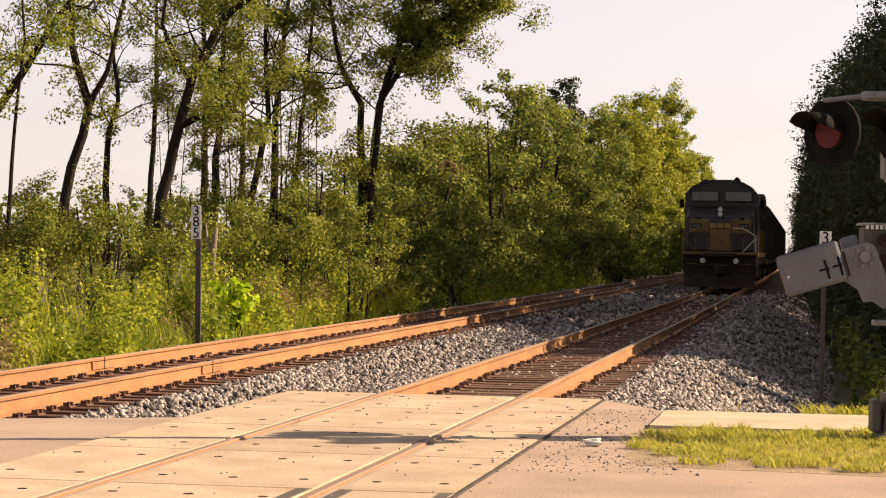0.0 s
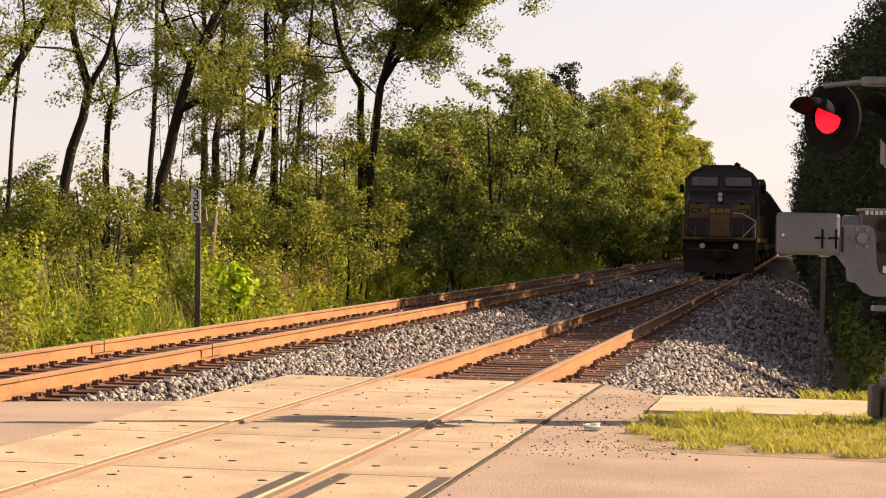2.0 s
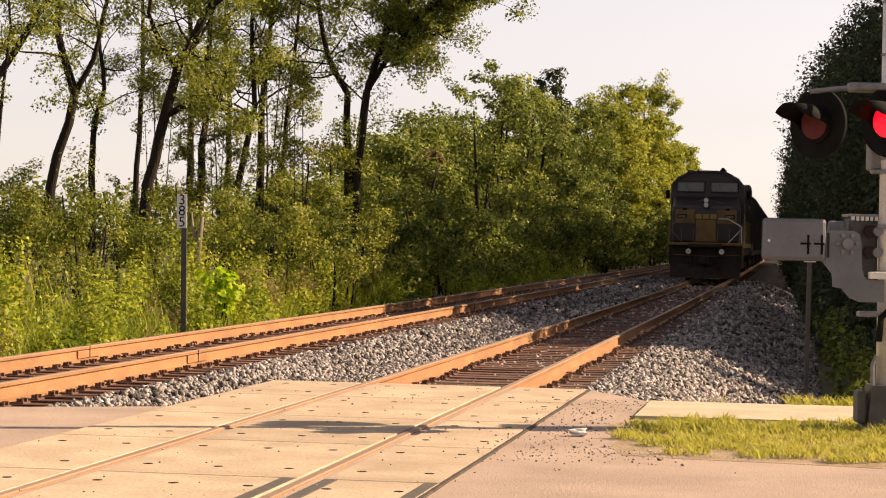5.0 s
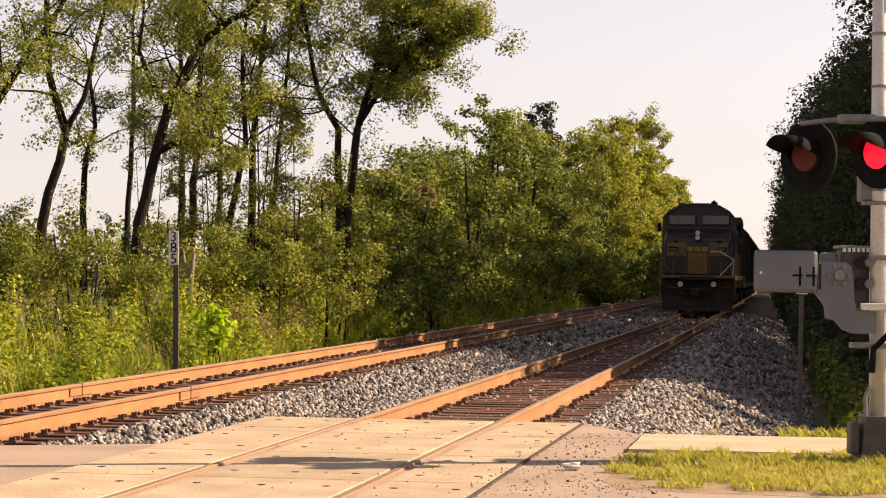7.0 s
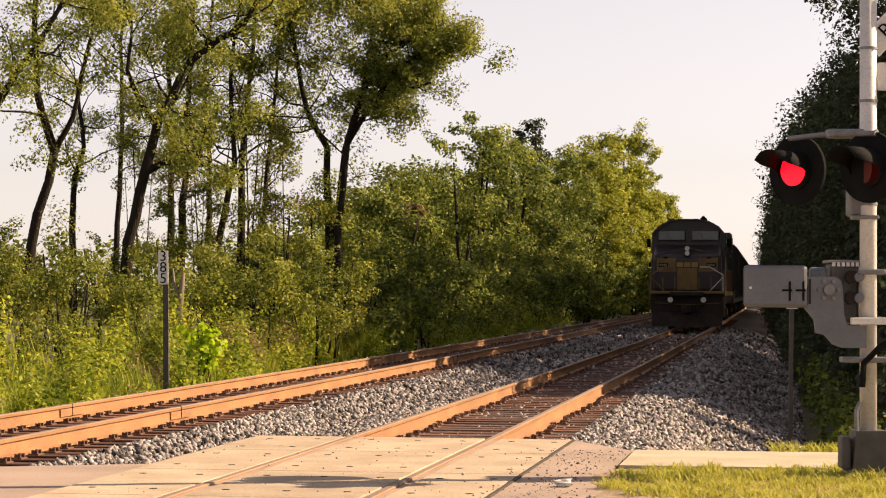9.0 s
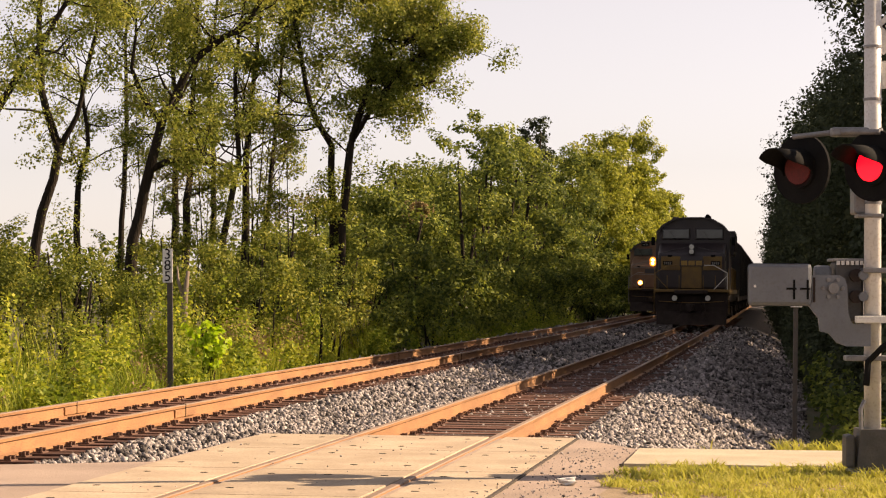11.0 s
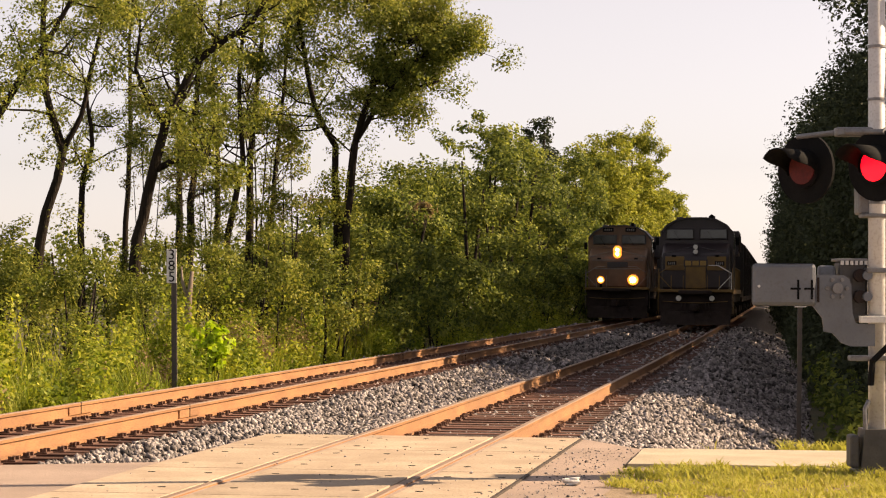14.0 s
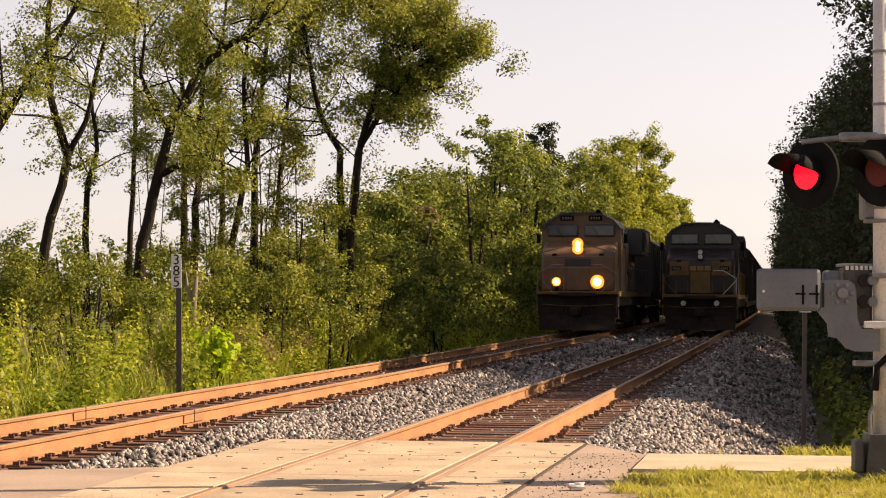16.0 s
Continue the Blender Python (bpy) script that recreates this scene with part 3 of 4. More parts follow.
for i, (d, rad, pts) in enumerate((
        (66, 0.13, ((-119, -25), (-118, 30), (-118, 66), (-120, 100), (-112, 150))),
        (64, 0.14, ((-114, -25), (-113, 28), (-112, 58), (-110, 100), (-108, 150))),
        (68, 0.12, ((-103, -25), (-102, 22), (-101, 57), (-104, 95), (-98, 150))),
        (62, 0.12, ((-99, -25), (-97, 22), (-90, 57), (-92, 95), (-86, 150))),
        (66, 0.15, ((-88, -25), (-87, 22), (-87, 57), (-84, 90), (-80, 150))),
        (64, 0.10, ((-79, -25), (-79, 20), (-76, 50), (-72, 90), (-68, 150))),
        (70, 0.11, ((-143, -25), (-142, 30), (-140, 70), (-141, 110), (-138, 150))))):
    tall_tree([stem(rad, d, *pts)], THIN, seed=20 + i, count=15, leafy=0.36, branch=2.3, clump=0.46, per=190, thin=0.66)
tall_tree([stem(0.13, 62, (-49, -25), (-48, 25), (-49, 64), (-58, 80), (-66, 120), (-60, 150)),
           stem(0.10, 62, (-46, 20), (-41, 64), (-36, 78), (-30, 110), (-26, 150))], "tall tree with a spreading leafy crown", seed=31, count=24, leafy=0.45, branch=2.4, clump=0.52, per=210, thin=0.42,
          mass=((-3.3, 66, 8.4, 3.0, 2.0, 2.0), (-1.7, 64, 9.8, 2.2, 2, 2.4), (-2.7, 62, 6.2, 1.0, 0.9, 1.5), (-3.9, 63, 5.2, 0.8, 0.8, 1.1), (-1.2, 62, 7.4, 0.9, 0.8, 0.9), (-5.6, 66, 9.6, 2.5, 2, 2.2), (-2.2, 66, 11.5, 3, 2, 2)))
tall_tree([stem(0.11, 60, (-46, -25), (-44, 30), (-40, 66), (-30, 82), (-16, 90), (-3, 93)),
           stem(0.10, 60, (-40, 66), (-30, 100), (-12, 112), (2, 119)),
           stem(0.08, 60, (-30, 82), (-18, 100), (-4, 107), (7, 105))], "tree with fine arching limbs and sunlit leaves", seed=32, count=26, leafy=0.45, branch=1.35, clump=0.38, per=110, thin=0.4)

# bushes along the left track, front to back
BUSH = "sunlit yellow-green bush at the edge of the woods"
for i, (u, d, z, a, b, c) in enumerate((
        (-9.2, 47, 1.0, 1.3, 1.0, 1.6), (-7.6, 46, 1.2, 1.2, 1.0, 1.6), (-6.2, 48, 1.0, 1.1, 1.0, 1.5), (-8.4, 51, 1.7, 1.4, 1.2, 1.7),
        (-6.9, 53, 1.6, 1.3, 1.2, 1.6), (-5.4, 50, 1.3, 1.2, 1.1, 1.7), (-4.2, 50, 1.5, 1.3, 1.1, 1.7), (-3.0, 52, 1.5, 1.2, 1.2, 1.8),
        (-10.5, 52, 1.6, 1.4, 1.2, 1.8), (-4.6, 56, 2.0, 1.5, 1.3, 1.7), (-2.6, 57, 2.0, 1.2, 1.3, 1.9), (-11.3, 58, 1.6, 1.6, 1.4, 1.7), (-9.0, 60, 1.8, 1.8, 1.4, 1.9), (-6.5, 62, 2.0, 1.9, 1.4, 1.9), (-5.3, 60, 2.6, 1.2, 1.2, 2.0), (-4.1, 59, 2.7, 1.1, 1.2, 2.1), (-3.2, 61, 2.8, 1.0, 1.2, 2.0), (-6.9, 58, 2.2, 1.1, 1.1, 1.8))):
    bushy("bush", [(u, d, z, a, b, c)], BUSH, "bush", "bush", 100 + i, 0.038, 190, 0.36, 0.50, 0.06, "bushes along the left track", 3)

for i, (u, d, z, a, b, c) in enumerate(((-4.1, 59.5, 4.6, 0.9, 0.8, 1.5), (-6.6, 61, 5.0, 1.1, 0.8, 2.2), (-8.3, 62, 5.4, 0.9, 0.8, 2.4), (-5.2, 63, 6.4, 0.9, 0.8, 1.6))):
    bushy("tree", [(u, d, z, a, b, c)], "slight young tree with browning twigs and leaves", "tree", "autumn", 150 + i, 0.036, 44, 0.26, 0.44, 0.02, "young trees under the tall ones", 3, 0.3, 0.5)

# thicket beside the left track, towards the trains: x, y, top, half width
DENSE = "dense green thicket tree, shaded at its foot"
for i, (x, y, top, a) in enumerate((
        (-13.4, 66, 3.5, 1.9), (-13.2, 72, 5.3, 2.1), (-13.8, 80, 7.0, 2.4), (-13.6, 90, 8.7, 2.6), (-14.0, 100, 9.9, 2.8), (-14.4, 112, 10.3, 2.9), (-14.8, 124, 9.8, 2.8),
        (-15.2, 138, 10.3, 3.0), (-15.5, 152, 11.3, 3.2), (-16.0, 168, 13.0, 3.4), (-16.6, 186, 14.6, 3.5), (-17.0, 206, 17.4, 3.8), (-17.4, 230, 19.4, 3.9), (-17.6, 260, 18.0, 3.6), (-18.6, 300, 16.0, 3.2), (-19.8, 338, 15.6, 3.2))):
    k = math.cos(VIEW), math.sin(VIEW)
    u, d = x * k[0] + y * k[1], -x * k[1] + y * k[0]
    bushy("tree", [(u, d, top * 0.70, a * 0.95, a, top * 0.29), (u + 0.3, d - 0.5, top * 0.38, a, a * 1.1, top * 0.36)], DENSE if y < 160 else "tall tree with pale yellow-green leaves behind the thicket", "tree", "thicket" if y < 160 else "pale", 200 + i, 0.045 + d * 0.0004, 200, 0.52 + d * 0.0015, 0.64 + d * 0.0030, 0.07 if y < 160 else -0.05, "thicket along the left track", 3)
for i, (x, y, top, a) in enumerate(((-17.5, 74, 3.6, 2.6), (-17.8, 84, 5.2, 2.8), (-18.0, 95, 6.6, 3.0), (-18.4, 107, 7.8, 3.2), (-18.8, 120, 8.4, 3.4), (-19.4, 136, 8.8, 3.6), (-20.0, 154, 9.6, 3.8), (-20.6, 176, 11.2, 4.2), (-21.4, 202, 12.8, 4.4))):
    k = math.cos(VIEW), math.sin(VIEW)
    bushy("tree", [(x * k[0] + y * k[1], -x * k[1] + y * k[0], top * 0.52, a, a * 1.5, top * 0.48)], "leafy tree standing back in the thicket", "tree", "thicket", 220 + i, 0.10, 90, 0.8, 0.95, -0.3, "thicket along the left track", 3)
for i, (x, y, top, a) in enumerate(((-11.9, 55, 2.4, 1.0), (-11.8, 60, 2.6, 1.2), (-11.9, 65, 2.8, 1.3), (-11.8, 71, 2.6, 1.2), (-12.0, 78, 3.0, 1.4), (-12.1, 86, 3.0, 1.4), (-12.4, 96, 3.4, 1.6), (-12.6, 108, 3.6, 1.7), (-12.8, 122, 4.0, 1.9), (-13.2, 140, 4.6, 2.1), (-13.6, 158, 5.0, 2.2), (-14.0, 176, 5.4, 2.4), (-14.6, 198, 6.0, 2.6), (-15.4, 224, 6.4, 2.8), (-16.4, 256, 7.0, 3.0), (-18.0, 300, 9.0, 4.0))):
    k = math.cos(VIEW), math.sin(VIEW)
    u, d = x * k[0] + y * k[1], -x * k[1] + y * k[0]
    bushy("bush", [(u, d, top * 0.45 - 0.3, a, a * 1.3, top * 0.55)], "green bush in shade beside the track", "bush", "thicket", 260 + i, 0.04 + d * 0.0004, 140, 0.42 + d * 0.0012, 0.50 + d * 0.0022, -0.02, "thicket along the left track")
bushy("tree", [(5.4, 132, 9.9, 1.15, 1.2, 2.3)], "lone dark tree rising over the thicket", "tree", "shade", 240, 0.10, 60, 0.45, 0.55, -0.3)

# dark trees on the sunward side of the tracks: x, y, z, half sizes
DARK = "tall dark tree in shade beside the railway"
for i, (x, y, z, a, b, c) in enumerate((
        (3.8, 43, 2.6, 2.6, 2.6, 3.5), (5.0, 49, 3.6, 3.2, 3.0, 4.0), (5.0, 56, 4.8, 3.4, 3.2, 5.0), (5.2, 62, 6.4, 3.6, 3.6, 6.0), (5.4, 69, 6.8, 3.6, 3.8, 6.4), (5.6, 76, 5.0, 3.4, 4.0, 5.0), (5.2, 81, 6.0, 3.4, 3.6, 6.0), (5.0, 110, 6, 3.6, 5, 6.4),
        (2.6, 85, 3.6, 3.6, 3.6, 3.6), (3.6, 86, 8.2, 3.6, 3.6, 4.0), (3.2, 74, 11.6, 3.0, 3.0, 2.4), (4.8, 76, 8.6, 3.4, 3.8, 5.0), (2.8, 94, 6.2, 3.8, 4.4, 6.4), (2.6, 104, 6.6, 4.0, 4.6, 6.6), (2.4, 114, 6.6, 4.0, 5.0, 6.6),
        (2.2, 125, 6.8, 4.2, 5.6, 6.8), (2.0, 137, 7, 4.4, 6, 7), (1.8, 152, 7, 4.4, 7, 7), (1.4, 172, 7, 4.6, 9, 7),
        (2.2, 26, -0.75, 0.9, 1.2, 0.75), (2.2, 29, -0.4, 1.0, 1.6, 1.3), (2.3, 33, 0.1, 1.2, 1.9, 1.7), (2.5, 37, 0.6, 1.4, 2.0, 2.2), (2.0, 44, -0.1, 1.4, 2.2, 1.6), (1.9, 50, 0.1, 1.5, 2.4, 1.8), (1.6, 57, 0.3, 1.5, 2.6, 1.9), (1.4, 66, 0.4, 1.5, 3.0, 1.9), (1.0, 75, 0.5, 1.5, 3.0, 1.9),
        (0.95, 25, -1.05, 0.45, 0.9, 0.32), (1.0, 27.5, -1.0, 0.5, 1.0, 0.4), (1.05, 30, -0.95, 0.55, 1.2, 0.5), (0.95, 33, -0.95, 0.55, 1.4, 0.5), (0.95, 37, -0.9, 0.6, 1.6, 0.6), (0.85, 42, -0.85, 0.6, 1.8, 0.6), (0.8, 48, -0.8, 0.6, 2.2, 0.7), (0.6, 55, -0.7, 0.7, 2.4, 0.8), (0.5, 63, -0.6, 0.7, 2.6, 0.9), (0.35, 71, -0.4, 0.8, 3.0, 1.1), (0.2, 79, -0.3, 0.9, 3.2, 1.2), (0.1, 88, -0.1, 1.0, 3.6, 1.5), (0.0, 98, 0.2, 1.1, 4.0, 1.8), (-0.2, 110, 0.4, 1.2, 5.0, 2.0), (-0.5, 126, 0.8, 1.4, 6.0, 2.4), (-0.5, 138, 1.6, 1.6, 6.0, 3.6), (-0.7, 150, 1.8, 1.7, 6.0, 4.0), (-0.9, 164, 2.2, 1.8, 7.0, 4.4), (-1.2, 180, 2.4, 1.9, 8.0, 4.8), (-1.6, 198, 2.6, 2.0, 9.0, 5.0), (-2.0, 220, 2.8, 2.2, 11.0, 5.2), (1.2, 192, 7, 4.4, 9, 7), (1.3, 212, 7, 4.4, 10, 7.2), (1.4, 236, 7, 4.6, 12, 7.4), (1.2, 264, 7, 4.8, 14, 7.4), (1.0, 296, 7, 5.0, 16, 7.4))):
    k = math.cos(VIEW), math.sin(VIEW)
    u, d = x * k[0] + y * k[1], -x * k[1] + y * k[0]
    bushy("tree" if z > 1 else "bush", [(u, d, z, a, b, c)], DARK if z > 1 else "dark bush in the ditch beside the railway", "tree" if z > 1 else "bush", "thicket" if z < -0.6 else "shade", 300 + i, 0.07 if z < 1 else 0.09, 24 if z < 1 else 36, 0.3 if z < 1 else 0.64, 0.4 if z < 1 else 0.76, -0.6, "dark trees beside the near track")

# dense young growth before the dark trees, added to keep sun off the rails
for i, (x, y, top) in enumerate(((3.3, 41.8, 6.2), (3.4, 44.4, 6.6), (3.6, 47.6, 6.8), (3.6, 50.4, 6.8), (3.7, 53.4, 6.8), (3.7, 57, 6.2), (3.7, 61, 6.4), (3.6, 65, 6.6), (3.5, 69.5, 6.8), (3.4, 74, 6.8), (3.2, 79, 6.8))):
    k = math.cos(VIEW), math.sin(VIEW)
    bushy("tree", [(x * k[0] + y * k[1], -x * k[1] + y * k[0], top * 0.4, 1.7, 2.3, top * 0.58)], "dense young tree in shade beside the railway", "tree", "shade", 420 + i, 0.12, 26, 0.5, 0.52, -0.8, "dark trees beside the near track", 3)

# taller trees behind them, mostly out of view, added to shade tracks and thicket
for i in range(14):
    x, y = 6.4 + 1.6 * ((i + 1) % 2), 57.5 + 11.2 * i
    top = (13.0, 18.5)[i] if i < 2 else 18.8 + 1.2 * math.sin(i * 2.1)
    k = math.cos(VIEW), math.sin(VIEW)
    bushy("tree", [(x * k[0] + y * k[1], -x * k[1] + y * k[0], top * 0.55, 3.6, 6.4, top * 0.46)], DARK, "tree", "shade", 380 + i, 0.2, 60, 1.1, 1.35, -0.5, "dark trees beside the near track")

# weeds and saplings at the foot of the woods
def weed_patch(name, n, height, mat, label, size, seed, pick):
    """Leafy weeds: thin stalks carrying small leaves, in uneven drifts."""
    r = np.random.default_rng(seed)
    foot, tip = [], []
    while len(foot) < n:
        y = r.uniform(22, 62) if r.random() < 0.8 else r.uniform(62, 120)
        x = centre(-10.55, y) - abs(r.normal(0, 1.5))
        q = noise.noise((x * 0.55, y * 0.30, 9))
        if not pick(q) or noise.noise((x * 1.1, y * 0.7, 1)) < 0.12:
            continue
        h = height * r.uniform(0.5, 1.15) * (0.72 + 1.0 * noise.noise((x * 0.7, y * 0.45, 4))) * min(1.0, 0.45 + 0.5 * (centre(-10.5, y) - x))
        foot.append((x, y, land(x, y)))
        tip.append((x + r.normal(0, 0.1), y + r.normal(0, 0.1), land(x, y) + h))
    F, T = np.array(foot), np.array(tip)
    c = np.concatenate([F + (T - F) * k for k in (0.3, 0.55, 0.8, 1.0)])
    ob = leaves(name, c, np.full(len(c), 0.12), 6, size, mat, None, seed, 1.6)
    return tagged(ob, label, "weeds", kind="stuff")


weed_patch("tall_weeds", 6500, 1.9, "weeds", "tall sunlit yellow-green weeds beside the track", 0.046, 4, lambda q: q < 0.25)
weed_patch("dry_weeds", 1500, 1.6, "dryweeds", "dry brown weeds beside the track", 0.034, 5, lambda q: q > 0.22)
g, tall = [], []
while len(g) < 9000:
    y = rng.uniform(22, 66)
    x = centre(-10.5, y) - abs(rng.normal(0, 1.3))
    q = noise.noise((x * 0.8, y * 0.45, 1))
    if q > 0.0:
        g.append((x, y, land(x, y)))
        tall.append(min(1.0, 0.4 + 0.45 * (centre(-10.4, y) - x)) * (0.45 + 1.3 * max(0.0, q)))
blades("tall_grass", g, 1.5 * np.array(tall), 0.011, "weeds", "tall grass among the weeds", "grass", 0.5, 6)
sap = bushy("sapling", [(-4.36, 42, 0.55, 0.32, 0.3, 0.65)], "bright green sapling beside the track", "sapling", "sprout", 400, 0.07, 22, 0.16, 0.2, -0.5)

# far woods behind, to the horizon
far = []
for k in range(29):
    u = -70 + k * 2.6
    far.append((u, 190 + 25 * noise.noise((k * 0.7, 0, 0)), 2.0, 3.4, 3, 4.6 + 1.5 * noise.noise((k * 0.9, 3, 0))))
fw = bushy("far_woods", far, "hazy line of distant woods", "woods", "thicket", 500, 0.3, 10, 1.0, 1.5, -0.6, "", 1)
fw["kind"] = "stuff"


# ---- locomotives ----
def locomotive(livery, at, lit, label):
    nose, hood, trim = livery
    L = thing("locomotive", label, "locomotive", at, "locomotives on the two tracks")
    P = lambda name, bm, mat, lab="", parent=L, smooth=False: part(name, bm, mat, parent, lab, smooth)
    # frame, pilot and plough
    P("underframe", box(-1.5, 1.5, 0.35, 21.5, 1.05, 1.55, 0.04), "under")
    P("walkway", box(-1.55, 1.55, 0.0, 0.9, 1.50, 1.62, 0.02), trim, "yellow-edged front platform")
    P("pilot", prism([(-1.5, 1.5), (1.5, 1.5), (1.5, 0.72), (1.15, 0.42), (-1.15, 0.42), (-1.5, 0.72)], 0.25, 0.42), "under", "black front pilot plate")
    bm = bmesh.new()
    v = [bm.verts.new(p) for p in ((-1.45, 0.3, 0.75), (0, -0.15, 0.62), (1.45, 0.3, 0.75), (1.45, 0.15, 0.14), (0, -0.4, 0.14), (-1.45, 0.15, 0.14), (-1.45, 0.45, 0.75), (1.45, 0.45, 0.75), (1.45, 0.45, 0.14), (-1.45, 0.45, 0.14))]
    for q in ((0, 1, 4, 5), (1, 2, 3, 4), (0, 6, 7, 2, 1), (2, 7, 8, 3), (0, 5, 9, 6), (5, 4, 3, 8, 9), (6, 9, 8, 7)):
        bm.faces.new([v[i] for i in q])
    P("snowplough", bm, "under")
    cp = P("coupler", box(-0.16, 0.16, -0.55, 0.3, 0.72, 1.0, 0.05), "under", "rusty knuckle coupler")
    P("knuckle", box(-0.2, 0.06, -0.75, -0.5, 0.70, 1.02, 0.06), "under", parent=cp)
    for x in (-0.55, -0.42, 0.42, 0.55):
        P("air_hose", tube([(x, 0.2, 1.1), (x, -0.02, 0.9), (x * 1.1, -0.05, 0.6), (x * 1.05, 0.02, 0.45)], 0.025, 6), "under")
    for s in (-1, 1):
        for z in (0.55, 0.85, 1.15, 1.42):
            P("step", box(min(s * 1.2, s * 1.56), max(s * 1.2, s * 1.56), 0.5, 0.85, z, z + 0.035), "under")
        # handrails
        bm = tube([(s * 1.5, 0.05, 1.6), (s * 1.5, 0.05, 2.3), (s * 0.95, 0.05, 2.62), (s * 0.55, 0.05, 2.62)], 0.02, 6)
        tube([(s * 1.5, 0.05, 2.2), (s * 0.95, 0.05, 1.62)], 0.018, 6, bm)
        P("handrail", bm, "rail_paint" if lit else ("white" if s > 0 else trim), "worn handrail")
        P("grab_iron", tube([(s * 1.56, 0.4, 0.6), (s * 1.56, 0.35, 1.6), (s * 1.54, 0.5, 2.5)], 0.018, 6), "rail_paint" if lit else trim)
    # nose with sloping top
    P("nose", prism_x([(0.55, 1.6), (0.50, 2.95), (0.62, 3.12), (2.0, 3.62), (2.0, 1.6)], 1.42, 0.12), nose if lit else hood, "wide front nose")
    if not lit:
        for s in (-1, 1):
            P("nose_panel", box(s * 0.87 - 0.40, s * 0.87 + 0.40, 0.478, 0.52, 2.42, 3.0, 0.01), nose, "shade-dulled yellow nose panel")
    P("nose_door", box(-0.42, 0.42, 0.475, 0.56, 1.66, 2.86, 0.02), nose)
    P("nose_crest", box(-0.5, 0.5, 0.455, 0.475, 2.58, 2.86, 0.004), "navy" if not lit else "grey", "dark crest panel on the nose")
    for k in range(3):
        x0 = -0.44 + 0.31 * k
        bm = box(x0, x0 + 0.26, 0.44, 0.456, 2.62, 2.82)
        P("crest_mark", bm, "gold" if not lit else "grey", "worn gold mark" if not lit else "")
    for s in (-1, 1):
        P("number_board", box(s * 1.0 - 0.2, s * 1.0 + 0.2, 0.46, 0.52, 2.62, 2.80, 0.008), "black") if not lit else P("number_board", box(s * 0.55 - 0.26, s * 0.55 + 0.26, 1.8, 1.9, 4.36, 4.56, 0.008), "black")
        bm = bmesh.new()
        cx = s * (1.0 if not lit else 0.55)
        for k in range(4):
            if not lit:
                box(cx - 0.15 + 0.08 * k, cx - 0.10 + 0.08 * k, 0.452, 0.462, 2.66, 2.76, bm=bm)
            else:
                box(cx - 0.18 + 0.1 * k, cx - 0.12 + 0.1 * k, 1.79, 1.802, 4.41, 4.51, bm=bm)
        P("number_bars", bm, "board")
    if lit:
        P("stripe", box(-1.24, 1.24, 0.49, 0.545, 2.93, 2.97), "rail_paint")
        P("wing_panel", box(-1.1, 1.1, 0.47, 0.53, 2.50, 2.55), "rail_paint", "pale band across the nose")
    # highlights on the nose ridges, built as paler tubes from headlight down to corners
    for e in (-1, 1):
        P("nose_ridge", tube([(e * 0.14, 0.66, 3.40), (e * 0.8, 0.60, 3.26), (e * 1.38, 0.60, 3.10)], 0.022, 6), "grey" if not lit else "rail_paint", "pale highlight on the nose top edge")
        P("class_light", box(e * 0.9 - 0.09, e * 0.9 + 0.09, 0.44, 0.5, 2.98, 3.06, 0.01), "black")
        P("hose_bracket", box(e * 0.5 - 0.14, e * 0.5 + 0.14, 0.16, 0.26, 1.02, 1.14, 0.01), "under")
    P("cut_lever", tube([(-1.35, 0.2, 1.12), (-0.4, 0.15, 1.06), (0.4, 0.15, 1.06), (1.35, 0.2, 1.12)], 0.016, 5), trim)
    for x in (-1.0, -0.5, 0.5, 1.0):
        P("rail_post", tube([(x, 0.05, 1.6), (x, 0.05, 2.2)], 0.016, 5), "rail_paint" if lit else trim)
    P("anticlimber", box(-0.7, 0.7, -0.14, 0.02, 1.42, 1.58, 0.03), "under")
    # cab
    cab = [(-1.55, 1.6), (-1.55, 4.02), (-1.28, 4.34), (-0.85, 4.58), (-0.4, 4.66), (0.4, 4.66), (0.85, 4.58), (1.28, 4.34), (1.55, 4.02), (1.55, 1.6)]
    c = P("cab", prism(cab, 1.9, 4.6), nose if lit else hood, "wide cab with a rounded roof")
    P("roof", prism([(x * 1.01, z + 0.03) for x, z in cab[1:-1]] + [(x * 0.97, z - 0.03) for x, z in cab[-2:0:-1]], 1.75, 4.7), hood, "dark cab roof")
    for x0, x1 in ((-1.26, -0.16), (0.16, 1.26)):
        fr = P("windshield_frame", box(x0 - 0.05, x1 + 0.05, 1.84, 1.905, 3.74, 4.22, 0.03), hood)
        P("windshield", box(x0, x1, 1.815, 1.845, 3.79, 4.17, 0.012), "window", "dark glass windshield", fr)
        P("wiper", tube([(x0 + 0.55, 1.80, 3.7), (x0 + 0.3, 1.80, 4.1)], 0.012, 4), "black", parent=fr)
    for s in (-1, 1):
        P("side_window", box(min(s * 1.52, s * 1.57), max(s * 1.52, s * 1.57), 2.5, 3.9, 3.35, 4.0, 0.01), "window")
        P("mirror", box(s * 1.7 - 0.08, s * 1.7 + 0.08, 2.2, 2.25, 3.5, 3.85, 0.02), "black")
    for x, z in ((-0.75, 4.62), (0.62, 4.66)):
        a = P("roof_aerial", box(x - 0.14, x + 0.14, 2.4, 2.8, z - 0.05, z + 0.10, 0.03), hood)
    P("horn", tube([(0.62, 2.2, 4.74), (0.62, 2.75, 4.76)], [0.09, 0.03], 8), "black")
